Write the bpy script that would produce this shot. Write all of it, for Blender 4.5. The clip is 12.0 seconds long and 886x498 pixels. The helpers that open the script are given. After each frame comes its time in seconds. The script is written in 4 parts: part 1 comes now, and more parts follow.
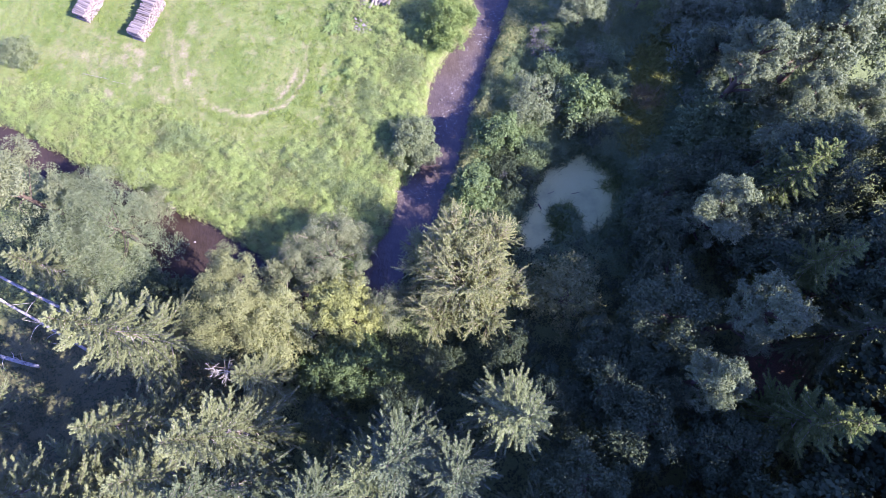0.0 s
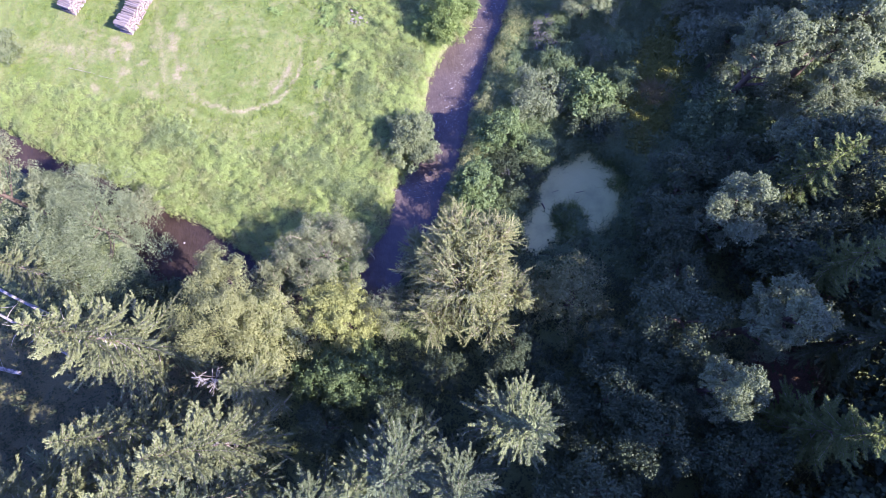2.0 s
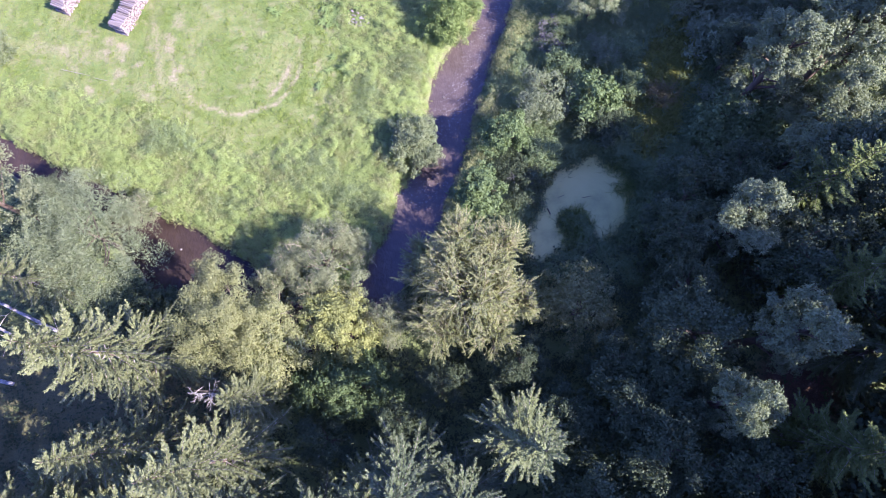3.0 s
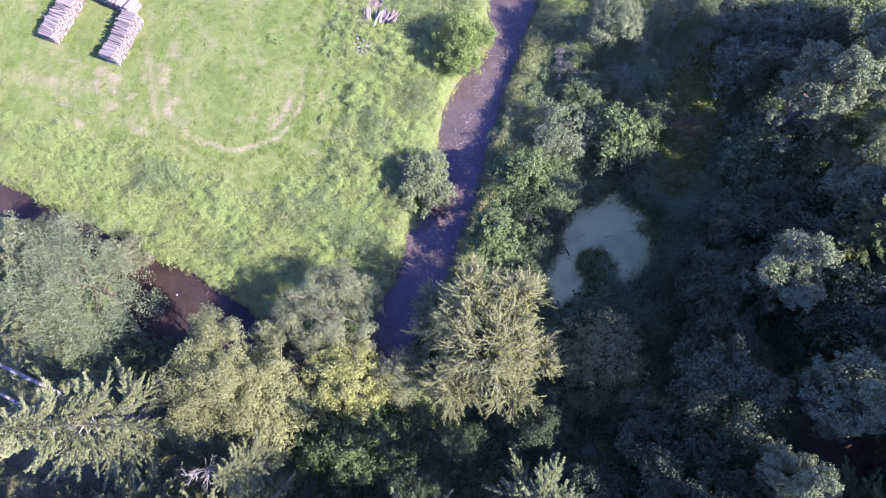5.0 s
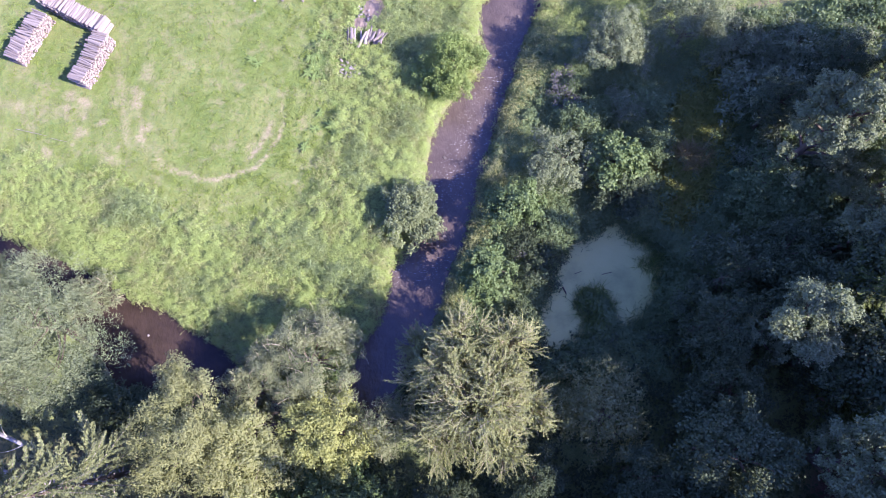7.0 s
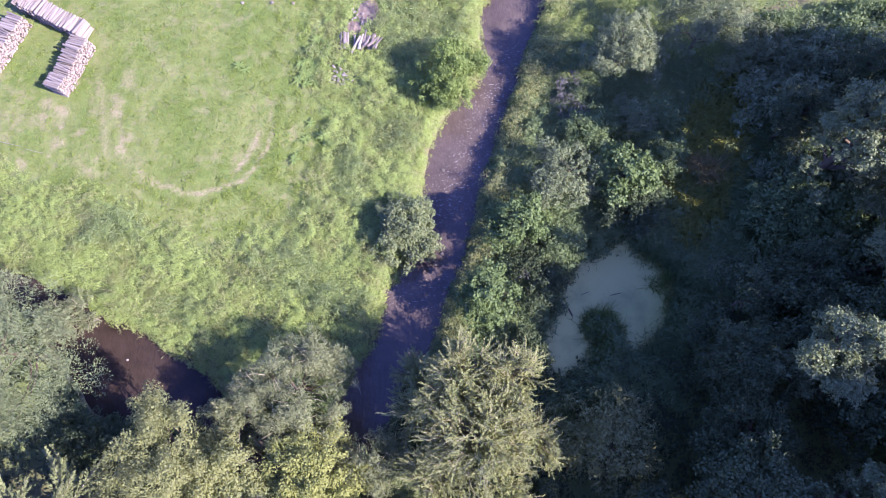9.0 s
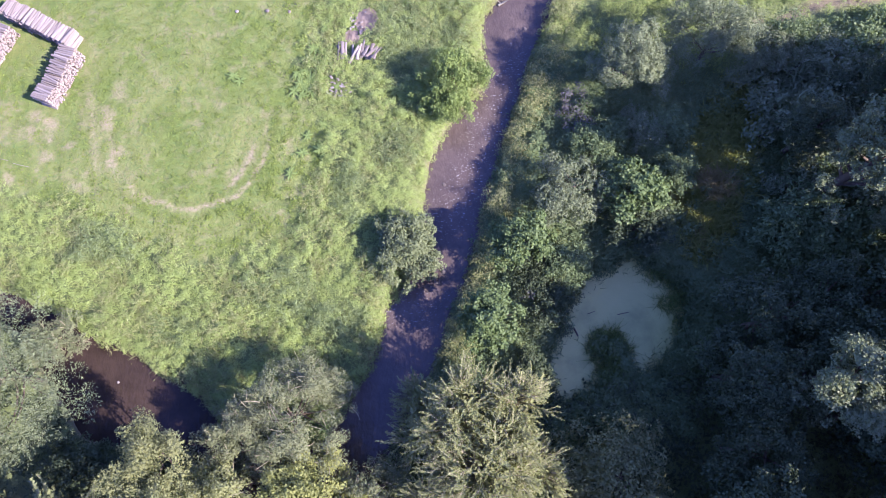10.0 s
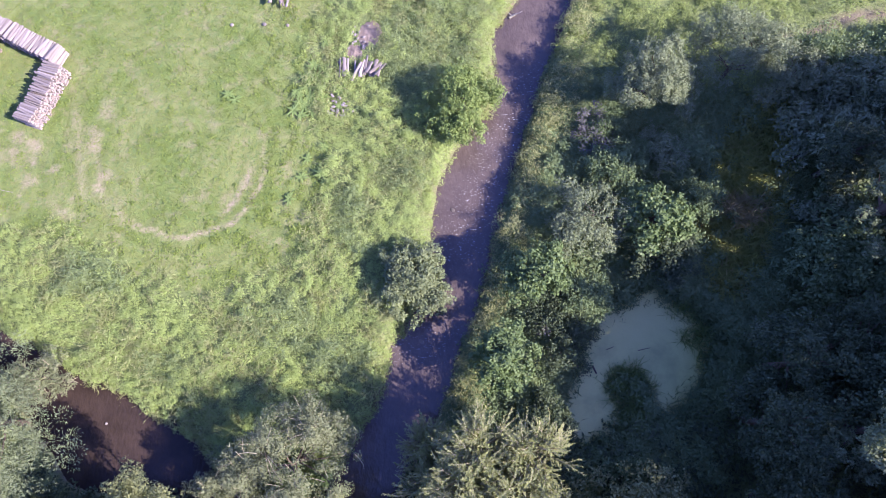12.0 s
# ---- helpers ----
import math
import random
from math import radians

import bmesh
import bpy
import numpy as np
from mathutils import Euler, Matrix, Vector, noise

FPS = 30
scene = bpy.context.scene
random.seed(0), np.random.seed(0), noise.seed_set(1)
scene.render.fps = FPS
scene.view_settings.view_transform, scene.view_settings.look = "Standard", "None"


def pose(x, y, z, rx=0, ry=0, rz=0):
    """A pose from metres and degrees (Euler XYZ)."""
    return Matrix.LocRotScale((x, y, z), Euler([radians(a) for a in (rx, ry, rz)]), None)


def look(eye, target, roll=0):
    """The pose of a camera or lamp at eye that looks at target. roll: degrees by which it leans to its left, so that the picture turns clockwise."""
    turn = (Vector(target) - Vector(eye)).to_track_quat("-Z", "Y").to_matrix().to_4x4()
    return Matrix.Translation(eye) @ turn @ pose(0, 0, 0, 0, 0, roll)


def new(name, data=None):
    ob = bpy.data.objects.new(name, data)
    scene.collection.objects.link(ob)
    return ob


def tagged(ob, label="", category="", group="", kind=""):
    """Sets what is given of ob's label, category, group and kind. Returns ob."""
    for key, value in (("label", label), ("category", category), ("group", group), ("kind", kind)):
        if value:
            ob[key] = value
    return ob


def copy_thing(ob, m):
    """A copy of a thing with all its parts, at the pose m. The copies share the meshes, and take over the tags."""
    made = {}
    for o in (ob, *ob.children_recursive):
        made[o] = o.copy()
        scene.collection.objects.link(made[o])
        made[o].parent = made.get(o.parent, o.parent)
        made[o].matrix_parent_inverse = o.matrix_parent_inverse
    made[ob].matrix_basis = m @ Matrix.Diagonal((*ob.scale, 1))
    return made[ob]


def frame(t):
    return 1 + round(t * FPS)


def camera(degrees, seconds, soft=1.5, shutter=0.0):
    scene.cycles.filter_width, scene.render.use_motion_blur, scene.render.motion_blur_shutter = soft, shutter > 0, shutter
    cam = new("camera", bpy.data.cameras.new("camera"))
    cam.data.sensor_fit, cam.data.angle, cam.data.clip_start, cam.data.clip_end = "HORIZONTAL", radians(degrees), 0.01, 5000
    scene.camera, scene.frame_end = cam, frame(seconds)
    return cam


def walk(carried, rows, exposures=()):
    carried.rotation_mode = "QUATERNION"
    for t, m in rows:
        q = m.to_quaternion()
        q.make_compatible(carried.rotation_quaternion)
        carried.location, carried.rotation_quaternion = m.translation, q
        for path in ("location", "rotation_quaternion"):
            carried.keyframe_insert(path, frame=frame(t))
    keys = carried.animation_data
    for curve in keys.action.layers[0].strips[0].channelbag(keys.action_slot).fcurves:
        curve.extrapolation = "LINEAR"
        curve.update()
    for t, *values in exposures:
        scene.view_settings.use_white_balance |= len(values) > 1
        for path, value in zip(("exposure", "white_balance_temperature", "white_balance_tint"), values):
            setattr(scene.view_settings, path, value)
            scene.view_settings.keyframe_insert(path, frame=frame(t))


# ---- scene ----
cam = camera(73.4, 12.0, soft=0.95)
PATH = [
    (0, (0.125, -0.013, 38.474), (0.076, 0.48, 36.536), -5.8),
    (0.5, (0.156, 0.139, 38.129), (0.107, 0.633, 36.192), -5.8),
    (1, (0.138, 0.263, 37.794), (0.089, 0.756, 35.857), -5.9),
    (1.5, (0.07, 0.346, 37.414), (0.023, 0.839, 35.477), -5.6),
    (2, (0.026, 0.472, 36.948), (-0.019, 0.964, 35.009), -5.4),
    (2.5, (-0.073, 0.719, 36.537), (-0.118, 1.208, 34.598), -5.5),
    (2.7, (-0.122, 0.929, 36.424), (-0.166, 1.412, 34.484), -5.4),
    (4.3, (-0.758, 3.13, 35.08), (-0.806, 3.613, 33.14), -6.0),
    (4.5, (-0.833, 3.487, 34.995), (-0.882, 3.969, 33.054), -6.2),
    (5, (-0.897, 4.436, 34.599), (-0.946, 4.92, 32.659), -6.2),
    (5.5, (-0.802, 5.274, 34.228), (-0.851, 5.758, 32.288), -6.2),
    (6, (-0.575, 6.097, 33.825), (-0.626, 6.58, 31.885), -6.5),
    (6.5, (-0.346, 6.664, 33.411), (-0.4, 7.148, 31.471), -6.8),
    (7, (-0.158, 7.121, 32.966), (-0.213, 7.601, 31.025), -7.0),
    (7.2, (-0.123, 7.315, 32.85), (-0.175, 7.788, 30.908), -6.7),
    (9, (-0.051, 8.64, 31.189), (-0.109, 9.119, 29.247), -7.3),
    (9.5, (-0.104, 9.253, 30.81), (-0.161, 9.729, 28.868), -7.3),
    (10, (-0.19, 9.883, 30.425), (-0.245, 10.357, 28.482), -7.1),
    (10.5, (-0.258, 10.466, 30.049), (-0.314, 10.937, 28.106), -7.2),
    (11, (-0.353, 10.997, 29.653), (-0.409, 11.466, 27.709), -7.3),
    (11.5, (-0.5, 11.478, 29.287), (-0.555, 11.946, 27.343), -7.2),
    (12, (-0.689, 11.986, 28.946), (-0.743, 12.451, 27.001), -7.2),
]
walk(cam, [(t, look(eye, target, roll)) for t, eye, target, roll in PATH], [(0.0, 2.01, 5500, 33), (6.0, 1.91, 5580, 31), (12.0, 1.71, 5680, 29)])

# ---- light: late-summer sun from the east, clear sky ----
SUN_AZ, SUN_EL = radians(-21), radians(36)
TO_SUN = Vector((math.cos(SUN_EL) * math.cos(SUN_AZ), math.cos(SUN_EL) * math.sin(SUN_AZ), math.sin(SUN_EL)))
world = bpy.data.worlds.new("world")
scene.world = world
world.use_nodes = True
wt = world.node_tree
sky = wt.nodes.new("ShaderNodeTexSky")
sky.sky_type, sky.sun_disc, sky.ozone_density = "NISHITA", False, 4.0
sky.sun_elevation, sky.sun_rotation = SUN_EL, math.atan2(TO_SUN.x, TO_SUN.y)
wt.nodes["Background"].inputs["Strength"].default_value = 0.095
deep = wt.nodes.new("ShaderNodeMix")
deep.data_type, deep.blend_type = "RGBA", "MULTIPLY"
deep.inputs[0].default_value = 1.0
deep.inputs[7].default_value = (0.95, 0.96, 1.50, 1)
wt.links.new(sky.outputs["Color"], deep.inputs[6])
wt.links.new(deep.outputs[2], wt.nodes["Background"].inputs["Color"])
sun_data = bpy.data.lights.new("sun", "SUN")
sun_data.energy, sun_data.angle, sun_data.color = 5.0, radians(0.55), (1.0, 0.90, 0.72)
sun = new("sun", sun_data)
sun.matrix_world = look(TO_SUN * 90, (0, 0, 0))


# ---- materials ----
class Nodes:
    """A small helper that builds one node material."""

    def __init__(self, name, rough=0.6, spec=0.5):
        self.mat = bpy.data.materials.new(name)
        self.mat.use_nodes = True
        self.t = self.mat.node_tree
        self.p = self.t.nodes["Principled BSDF"]
        self.p.inputs["Roughness"].default_value = rough
        self.p.inputs["Specular IOR Level"].default_value = spec
        self.coord = self.t.nodes.new("ShaderNodeNewGeometry")

    def node(self, kind, **props):
        n = self.t.nodes.new(kind)
        for k, v in props.items():
            setattr(n, k, v)
        return n

    def link(self, a, b):
        self.t.links.new(a, b)

    def noise(self, scale, detail=3, rough=0.55, vector=None, squash=None):
        n = self.node("ShaderNodeTexNoise")
        n.inputs["Scale"].default_value, n.inputs["Detail"].default_value, n.inputs["Roughness"].default_value = scale, detail, rough
        v = vector or self.coord.outputs["Position"]
        if squash:
            m = self.node("ShaderNodeMapping")
            m.inputs["Scale"].default_value = squash
            self.link(v, m.inputs["Vector"])
            v = m.outputs["Vector"]
        self.link(v, n.inputs["Vector"])
        return n.outputs["Fac"]

    def ramp(self, fac, stops):
        r = self.node("ShaderNodeValToRGB")
        while len(r.color_ramp.elements) < len(stops):
            r.color_ramp.elements.new(0.5)
        for e, (at, c) in zip(r.color_ramp.elements, stops):
            e.position, e.color = at, (*c, 1) if len(c) == 3 else c
        self.link(fac, r.inputs["Fac"])
        return r.outputs["Color"]

    def mix(self, fac, a, b, mode="MIX"):
        m = self.node("ShaderNodeMix", data_type="RGBA", blend_type=mode)
        for v, s in ((fac, m.inputs[0]), (a, m.inputs[6]), (b, m.inputs[7])):
            if isinstance(v, (int, float)):
                s.default_value = v
            elif isinstance(v, tuple):
                s.default_value = (*v, 1)
            else:
                self.link(v, s)
        return m.outputs[2]

    def maths(self, op, a, b=0.0):
        m = self.node("ShaderNodeMath", operation=op)
        for v, s in ((a, m.inputs[0]), (b, m.inputs[1])):
            if isinstance(v, (int, float)):
                s.default_value = v
            else:
                self.link(v, s)
        return m.outputs[0]

    def attr(self, name):
        a = self.node("ShaderNodeAttribute", attribute_name=name)
        return a.outputs["Fac"]

    def color(self, socket):
        self.link(socket, self.p.inputs["Base Color"])

    def bump(self, height, strength=0.4, distance=0.05):
        b = self.node("ShaderNodeBump")
        b.inputs["Strength"].default_value, b.inputs["Distance"].default_value = strength, distance
        self.link(height, b.inputs["Height"])
        self.link(b.outputs["Normal"], self.p.inputs["Normal"])


def leaf_material(name, dark, mid, light, rough=0.5, glow=0.3, spec=0.5, patch=0.6):
    """Foliage: each leaf varies, whole patches vary slowly, light passes through."""
    n = Nodes(name, rough + 0.12, spec * 0.35)
    dark = tuple(0.28 * d + 0.72 * m for d, m in zip(dark, mid))
    light = tuple(0.24 * v + 0.76 * m for v, m in zip(light, mid))
    c = n.ramp(n.coord.outputs["Random Per Island"], [(0.0, dark), (0.45, mid), (1.0, light)])
    c = n.mix(n.maths("MULTIPLY", n.attr("tone"), 0.75), c, tuple(v * 1.15 for v in light))
    big = n.noise(patch, 2)
    c = n.mix(n.maths("MULTIPLY", big, 0.45), c, tuple(v * 0.6 for v in mid))
    n.color(c)
    tr = n.node("ShaderNodeBsdfTranslucent")
    n.link(n.mix(1.0, c, (0.95, 1.0, 0.55), "MULTIPLY"), tr.inputs["Color"])
    m = n.node("ShaderNodeMixShader")
    m.inputs[0].default_value = glow
    out = n.t.nodes["Material Output"]
    n.link(n.p.outputs[0], m.inputs[1])
    n.link(tr.outputs[0], m.inputs[2])
    n.link(m.outputs[0], out.inputs["Surface"])
    return n.mat


def bark_material(name, a, b, scale=6.0, rough=0.85):
    n = Nodes(name, rough, 0.3)
    f = n.noise(scale, 5, 0.65, squash=(1, 1, 0.3))
    n.color(n.ramp(f, [(0.3, a), (0.7, b)]))
    n.bump(f, 0.6, 0.03)
    return n.mat


M_SPRUCE = leaf_material("spruce_needles", (0.055, 0.075, 0.04), (0.115, 0.145, 0.075), (0.22, 0.245, 0.14), 0.55, 0.12, 0.4)
M_SPRUCE_BLUE = leaf_material("spruce_needles_grey", (0.072, 0.090, 0.040), (0.150, 0.178, 0.077), (0.270, 0.295, 0.144), 0.5, 0.12, 0.45)
M_SPRUCE_PALE = leaf_material("spruce_needles_pale", (0.085, 0.100, 0.044), (0.170, 0.190, 0.084), (0.290, 0.300, 0.147), 0.55, 0.12, 0.4)
M_SPRUCE_LIME = leaf_material("spruce_needles_yellowish", (0.070, 0.092, 0.026), (0.130, 0.165, 0.050), (0.260, 0.300, 0.105), 0.55, 0.12, 0.4)
M_WILLOW = leaf_material("willow_leaves", (0.130, 0.150, 0.054), (0.235, 0.258, 0.100), (0.390, 0.400, 0.190), 0.5, 0.25)
M_WILLOW_GREY = leaf_material("grey_willow_leaves", (0.090, 0.114, 0.056), (0.176, 0.210, 0.108), (0.320, 0.352, 0.206), 0.45, 0.16)
M_GREY = leaf_material("greyish_leaves", (0.098, 0.114, 0.055), (0.172, 0.192, 0.096), (0.279, 0.294, 0.168), 0.42, 0.2)
M_YELLOW = leaf_material("yellowing_leaves", (0.141, 0.153, 0.047), (0.260, 0.279, 0.090), (0.383, 0.400, 0.166), 0.5, 0.3)
M_OLIVE = leaf_material("olive_leaves", (0.113, 0.126, 0.047), (0.211, 0.225, 0.093), (0.345, 0.350, 0.170), 0.5, 0.28)
M_GREEN = leaf_material("green_leaves", (0.043, 0.070, 0.024), (0.092, 0.135, 0.049), (0.184, 0.227, 0.097), 0.42, 0.28)
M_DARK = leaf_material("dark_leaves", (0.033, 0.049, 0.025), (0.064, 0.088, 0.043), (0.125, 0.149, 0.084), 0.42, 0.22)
M_ASPEN = leaf_material("poplar_leaves", (0.084, 0.110, 0.051), (0.156, 0.189, 0.095), (0.286, 0.313, 0.178), 0.38, 0.22, 0.6)
M_ALDER = leaf_material("alder_leaves", (0.100, 0.127, 0.054), (0.171, 0.205, 0.097), (0.313, 0.336, 0.195), 0.4, 0.28)
M_HAZEL = leaf_material("hazel_leaves", (0.055, 0.090, 0.030), (0.120, 0.175, 0.065), (0.250, 0.300, 0.140), 0.4, 0.3)
M_HERB = leaf_material("tall_herbs", (0.182, 0.245, 0.066), (0.297, 0.378, 0.116), (0.415, 0.475, 0.172), 0.5, 0.26, patch=0.35)
M_BANKSHRUB = leaf_material("fresh_green_leaves", (0.075, 0.115, 0.033), (0.160, 0.222, 0.062), (0.325, 0.388, 0.131), 0.45, 0.25)
M_RANK = leaf_material("yellowish_grass", (0.150, 0.170, 0.045), (0.250, 0.270, 0.078), (0.390, 0.390, 0.140), 0.55, 0.3, patch=0.5)
M_HERB_MID = leaf_material("mixed_green_herbs", (0.115, 0.160, 0.046), (0.205, 0.265, 0.080), (0.350, 0.405, 0.150), 0.5, 0.26, patch=0.45)
M_HERB_PALE = leaf_material("pale_tall_herbs", (0.179, 0.198, 0.085), (0.304, 0.322, 0.140), (0.441, 0.437, 0.220), 0.5, 0.42, patch=0.4)
M_HERB_DARK = leaf_material("nettles", (0.072, 0.109, 0.046), (0.140, 0.192, 0.083), (0.248, 0.296, 0.145), 0.5, 0.25, patch=0.5)
M_HERB_GREY = leaf_material("greyish_herbs", (0.120, 0.160, 0.066), (0.205, 0.258, 0.105), (0.320, 0.375, 0.165), 0.5, 0.32, patch=0.5)
M_BALSAM = leaf_material("mauve_flowering_herbs", (0.075, 0.095, 0.062), (0.135, 0.138, 0.118), (0.26, 0.2, 0.255), 0.5, 0.25, patch=0.5)
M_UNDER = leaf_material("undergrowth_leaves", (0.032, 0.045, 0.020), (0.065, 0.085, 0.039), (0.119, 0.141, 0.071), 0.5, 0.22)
M_GRASS = leaf_material("meadow_grass", (0.103, 0.143, 0.028), (0.172, 0.230, 0.047), (0.275, 0.317, 0.092), 0.55, 0.3, patch=0.3)
M_DRYGRASS = leaf_material("dry_grass", (0.180, 0.150, 0.060), (0.300, 0.250, 0.120), (0.430, 0.370, 0.200), 0.6, 0.25)
M_DOCK = leaf_material("large_leaves", (0.120, 0.175, 0.052), (0.190, 0.265, 0.080), (0.290, 0.360, 0.130), 0.55, 0.3)
M_BARK = bark_material("bark_brown", (0.050, 0.036, 0.026), (0.140, 0.105, 0.078))
M_BARK_GREY = bark_material("bark_grey", (0.150, 0.135, 0.110), (0.330, 0.300, 0.250))
M_TWIG = bark_material("willow_twig", (0.210, 0.190, 0.110), (0.400, 0.360, 0.240))
M_BARK_PALE = bark_material("twig_pale", (0.330, 0.290, 0.240), (0.560, 0.510, 0.450))


def birch_material():
    n = Nodes("birch_bark", 0.6, 0.4)
    f = n.noise(2.2, 5, 0.7, vector=n.node("ShaderNodeTexCoord").outputs["Object"], squash=(3, 3, 1.0))
    n.color(n.ramp(f, [(0.36, (0.06, 0.05, 0.045)), (0.48, (0.26, 0.24, 0.22)), (0.85, (0.48, 0.45, 0.43))]))
    n.bump(f, 0.3, 0.02)
    return n.mat


def log_material(name, a, b):
    n = Nodes(name, 0.8, 0.25)
    info = n.node("ShaderNodeObjectInfo")
    c = n.ramp(info.outputs["Random"], [(0.0, a), (1.0, b)])
    f = n.noise(9, 4, 0.6, vector=n.node("ShaderNodeTexCoord").outputs["Object"], squash=(1, 0.2, 1))
    c = n.mix(n.maths("MULTIPLY", f, 0.75), c, (0.10, 0.075, 0.07))
    n.color(c)
    n.bump(f, 0.5, 0.02)
    return n.mat


M_BIRCH = birch_material()
M_LOG = log_material("weathered_log_bark", (0.185, 0.155, 0.138), (0.365, 0.322, 0.295))
M_LOGEND = log_material("cut_wood", (0.310, 0.245, 0.215), (0.450, 0.370, 0.335))


def water_material():
    n = Nodes("river_water", 0.06, 0.65)
    n.p.inputs["IOR"].default_value = 1.40
    f = n.noise(0.55, 4, 0.6)
    c = n.ramp(f, [(0.3, (0.064, 0.049, 0.043)), (0.7, (0.104, 0.080, 0.069))])
    bed = n.ramp(n.noise(3.2, 4, 0.7), [(0.45, (0, 0, 0)), (0.7, (0.5, 0.5, 0.5))])
    c = n.mix(bed, c, (0.056, 0.041, 0.035))
    # riffle foam and the sparkle on it, both painted as white flecks
    foam_sparkle = n.ramp(n.noise(9.0, 3, 0.6, squash=(0.8, 1.9, 1)), [(0.625, (0, 0, 0)), (0.675, (0.7, 0.7, 0.7))])
    c = n.mix(n.maths("MULTIPLY", foam_sparkle, n.attr("riffle")), c, (0.50, 0.49, 0.50))
    still = n.ramp(f, [(0.3, (0.024, 0.017, 0.014)), (0.7, (0.052, 0.036, 0.029))])
    n.color(n.mix(n.attr("still"), c, still))
    n.link(n.maths("SUBTRACT", 0.65, n.maths("MULTIPLY", n.attr("still"), 0.3)), n.p.inputs["Specular IOR Level"])
    r1 = n.noise(5.5, 3, 0.6, squash=(1, 0.55, 1))
    r2 = n.noise(1.6, 2, 0.5)
    n.bump(n.maths("ADD", r1, n.maths("MULTIPLY", r2, 1.2)), 0.6, 0.05)
    return n.mat


def duckweed_material():
    n = Nodes("duckweed", 0.45, 0.5)
    f = n.noise(0.5, 5, 0.6)
    g = n.noise(40, 2, 0.6)
    c = n.ramp(f, [(0.3, (0.255, 0.270, 0.078)), (0.5, (0.420, 0.410, 0.128)), (0.8, (0.470, 0.455, 0.155))])
    n.color(n.mix(n.maths("MULTIPLY", g, 0.35), c, (0.09, 0.12, 0.06)))
    n.bump(g, 0.2, 0.01)
    return n.mat


M_WATER = water_material()
M_WEED = duckweed_material()

# ---- lie of the land ----
RIVER = np.array([(18, 90, 1.3), (10, 50, 1.3), (6.4, 38, 1.25), (4.7, 34.2, 1.2), (3.75, 32.2, 1.45), (3.05, 30.8, 1.6), (2.75, 29.1, 1.3), (2.5, 27.4, 0.95),
                  (1.95, 25.9, 1.0), (1.4, 25.0, 1.25), (0.65, 23.6, 1.55), (0.05, 22.2, 1.7), (-0.3, 20.8, 1.6), (-0.55, 19.4, 1.45), (-0.8, 17.8, 1.35), (-1.3, 16.1, 1.35),
                  (-1.75, 15.2, 1.35), (-2.5, 13.6, 1.5), (-2.9, 12.0, 1.4), (-3.6, 10.5, 1.4), (-4.4, 9.2, 1.3), (-5.0, 7.8, 1.2), (-6.6, 6, 1.3), (-9, 5.4, 1.3),
                  (-11.6, 6.2, 0.9), (-13.6, 8.4, 1.0), (-15.4, 9.2, 1.4), (-18.0, 9.75, 2.2), (-20.3, 11.4, 1.5), (-22.6, 13.6, 0.8), (-25.5, 15.0, 0.55), (-28.2, 15.9, 0.95),
                  (-31.2, 17.8, 0.8), (-36, 19, 1.3), (-60, 23, 1.4)])
POND = np.array([(8.95, 16.7), (10.4, 15.8), (11.3, 14.9), (11.5, 14.2), (11.2, 13.5), (10.7, 12.5), (9.8, 11.4), (9.2, 10.7), (8.7, 11.4), (8.3, 12.1), (8.15, 12.7),
                 (7.4, 12.9), (6.65, 12.6), (6.5, 12.1), (7.0, 11.3), (6.4, 10.2), (5.2, 9.5), (4.3, 9.9), (4.2, 11.0), (4.8, 12.4), (5.4, 13.9), (5.95, 15.05), (7.15, 16.0)])
WATER_Z = -0.75


def river_gap(x, y):
    """Distance from the water's edge of the river (negative: in it)."""
    best = np.full(np.shape(x), 1e9)
    for (ax, ay, aw), (bx, by, bw) in zip(RIVER[:-1], RIVER[1:]):
        dx, dy = bx - ax, by - ay
        k = np.clip(((x - ax) * dx + (y - ay) * dy) / (dx * dx + dy * dy), 0, 1)
        best = np.minimum(best, np.hypot(x - ax - k * dx, y - ay - k * dy) - (aw + k * (bw - aw)))
    return best


def pond_gap(x, y):
    """Distance from the pond's edge (negative: in it). A tongue of reeds divides its southern shore."""
    x, y = np.asarray(x, float), np.asarray(y, float)
    best, inside = np.full(x.shape, 1e9), np.zeros(x.shape, bool)
    for (ax, ay), (bx, by) in zip(POND, np.roll(POND, -1, 0)):
        dx, dy = bx - ax, by - ay
        k = np.clip(((x - ax) * dx + (y - ay) * dy) / (dx * dx + dy * dy), 0, 1)
        best = np.minimum(best, np.hypot(x - ax - k * dx, y - ay - k * dy))
        inside ^= ((ay > y) != (by > y)) & (x < ax + (y - ay) * dx / (dy if dy else 1e-9))
    return np.where(inside, -best, best) + 0.10 * np.sin(x * 5.1 + y * 2) * np.sin(y * 4.3 - x)


def wobble(x, y):
    return 0.5 * np.sin(x * 1.7 + np.sin(y * 1.1) * 1.5) * np.sin(y * 1.4 + 0.6) + 0.3 * np.sin(x * 3.9 + y * 2.3) * np.cos(y * 3.3 - x)


def smooth(e0, e1, v):
    k = np.clip((v - e0) / (e1 - e0), 0, 1)
    return k * k * (3 - 2 * k)


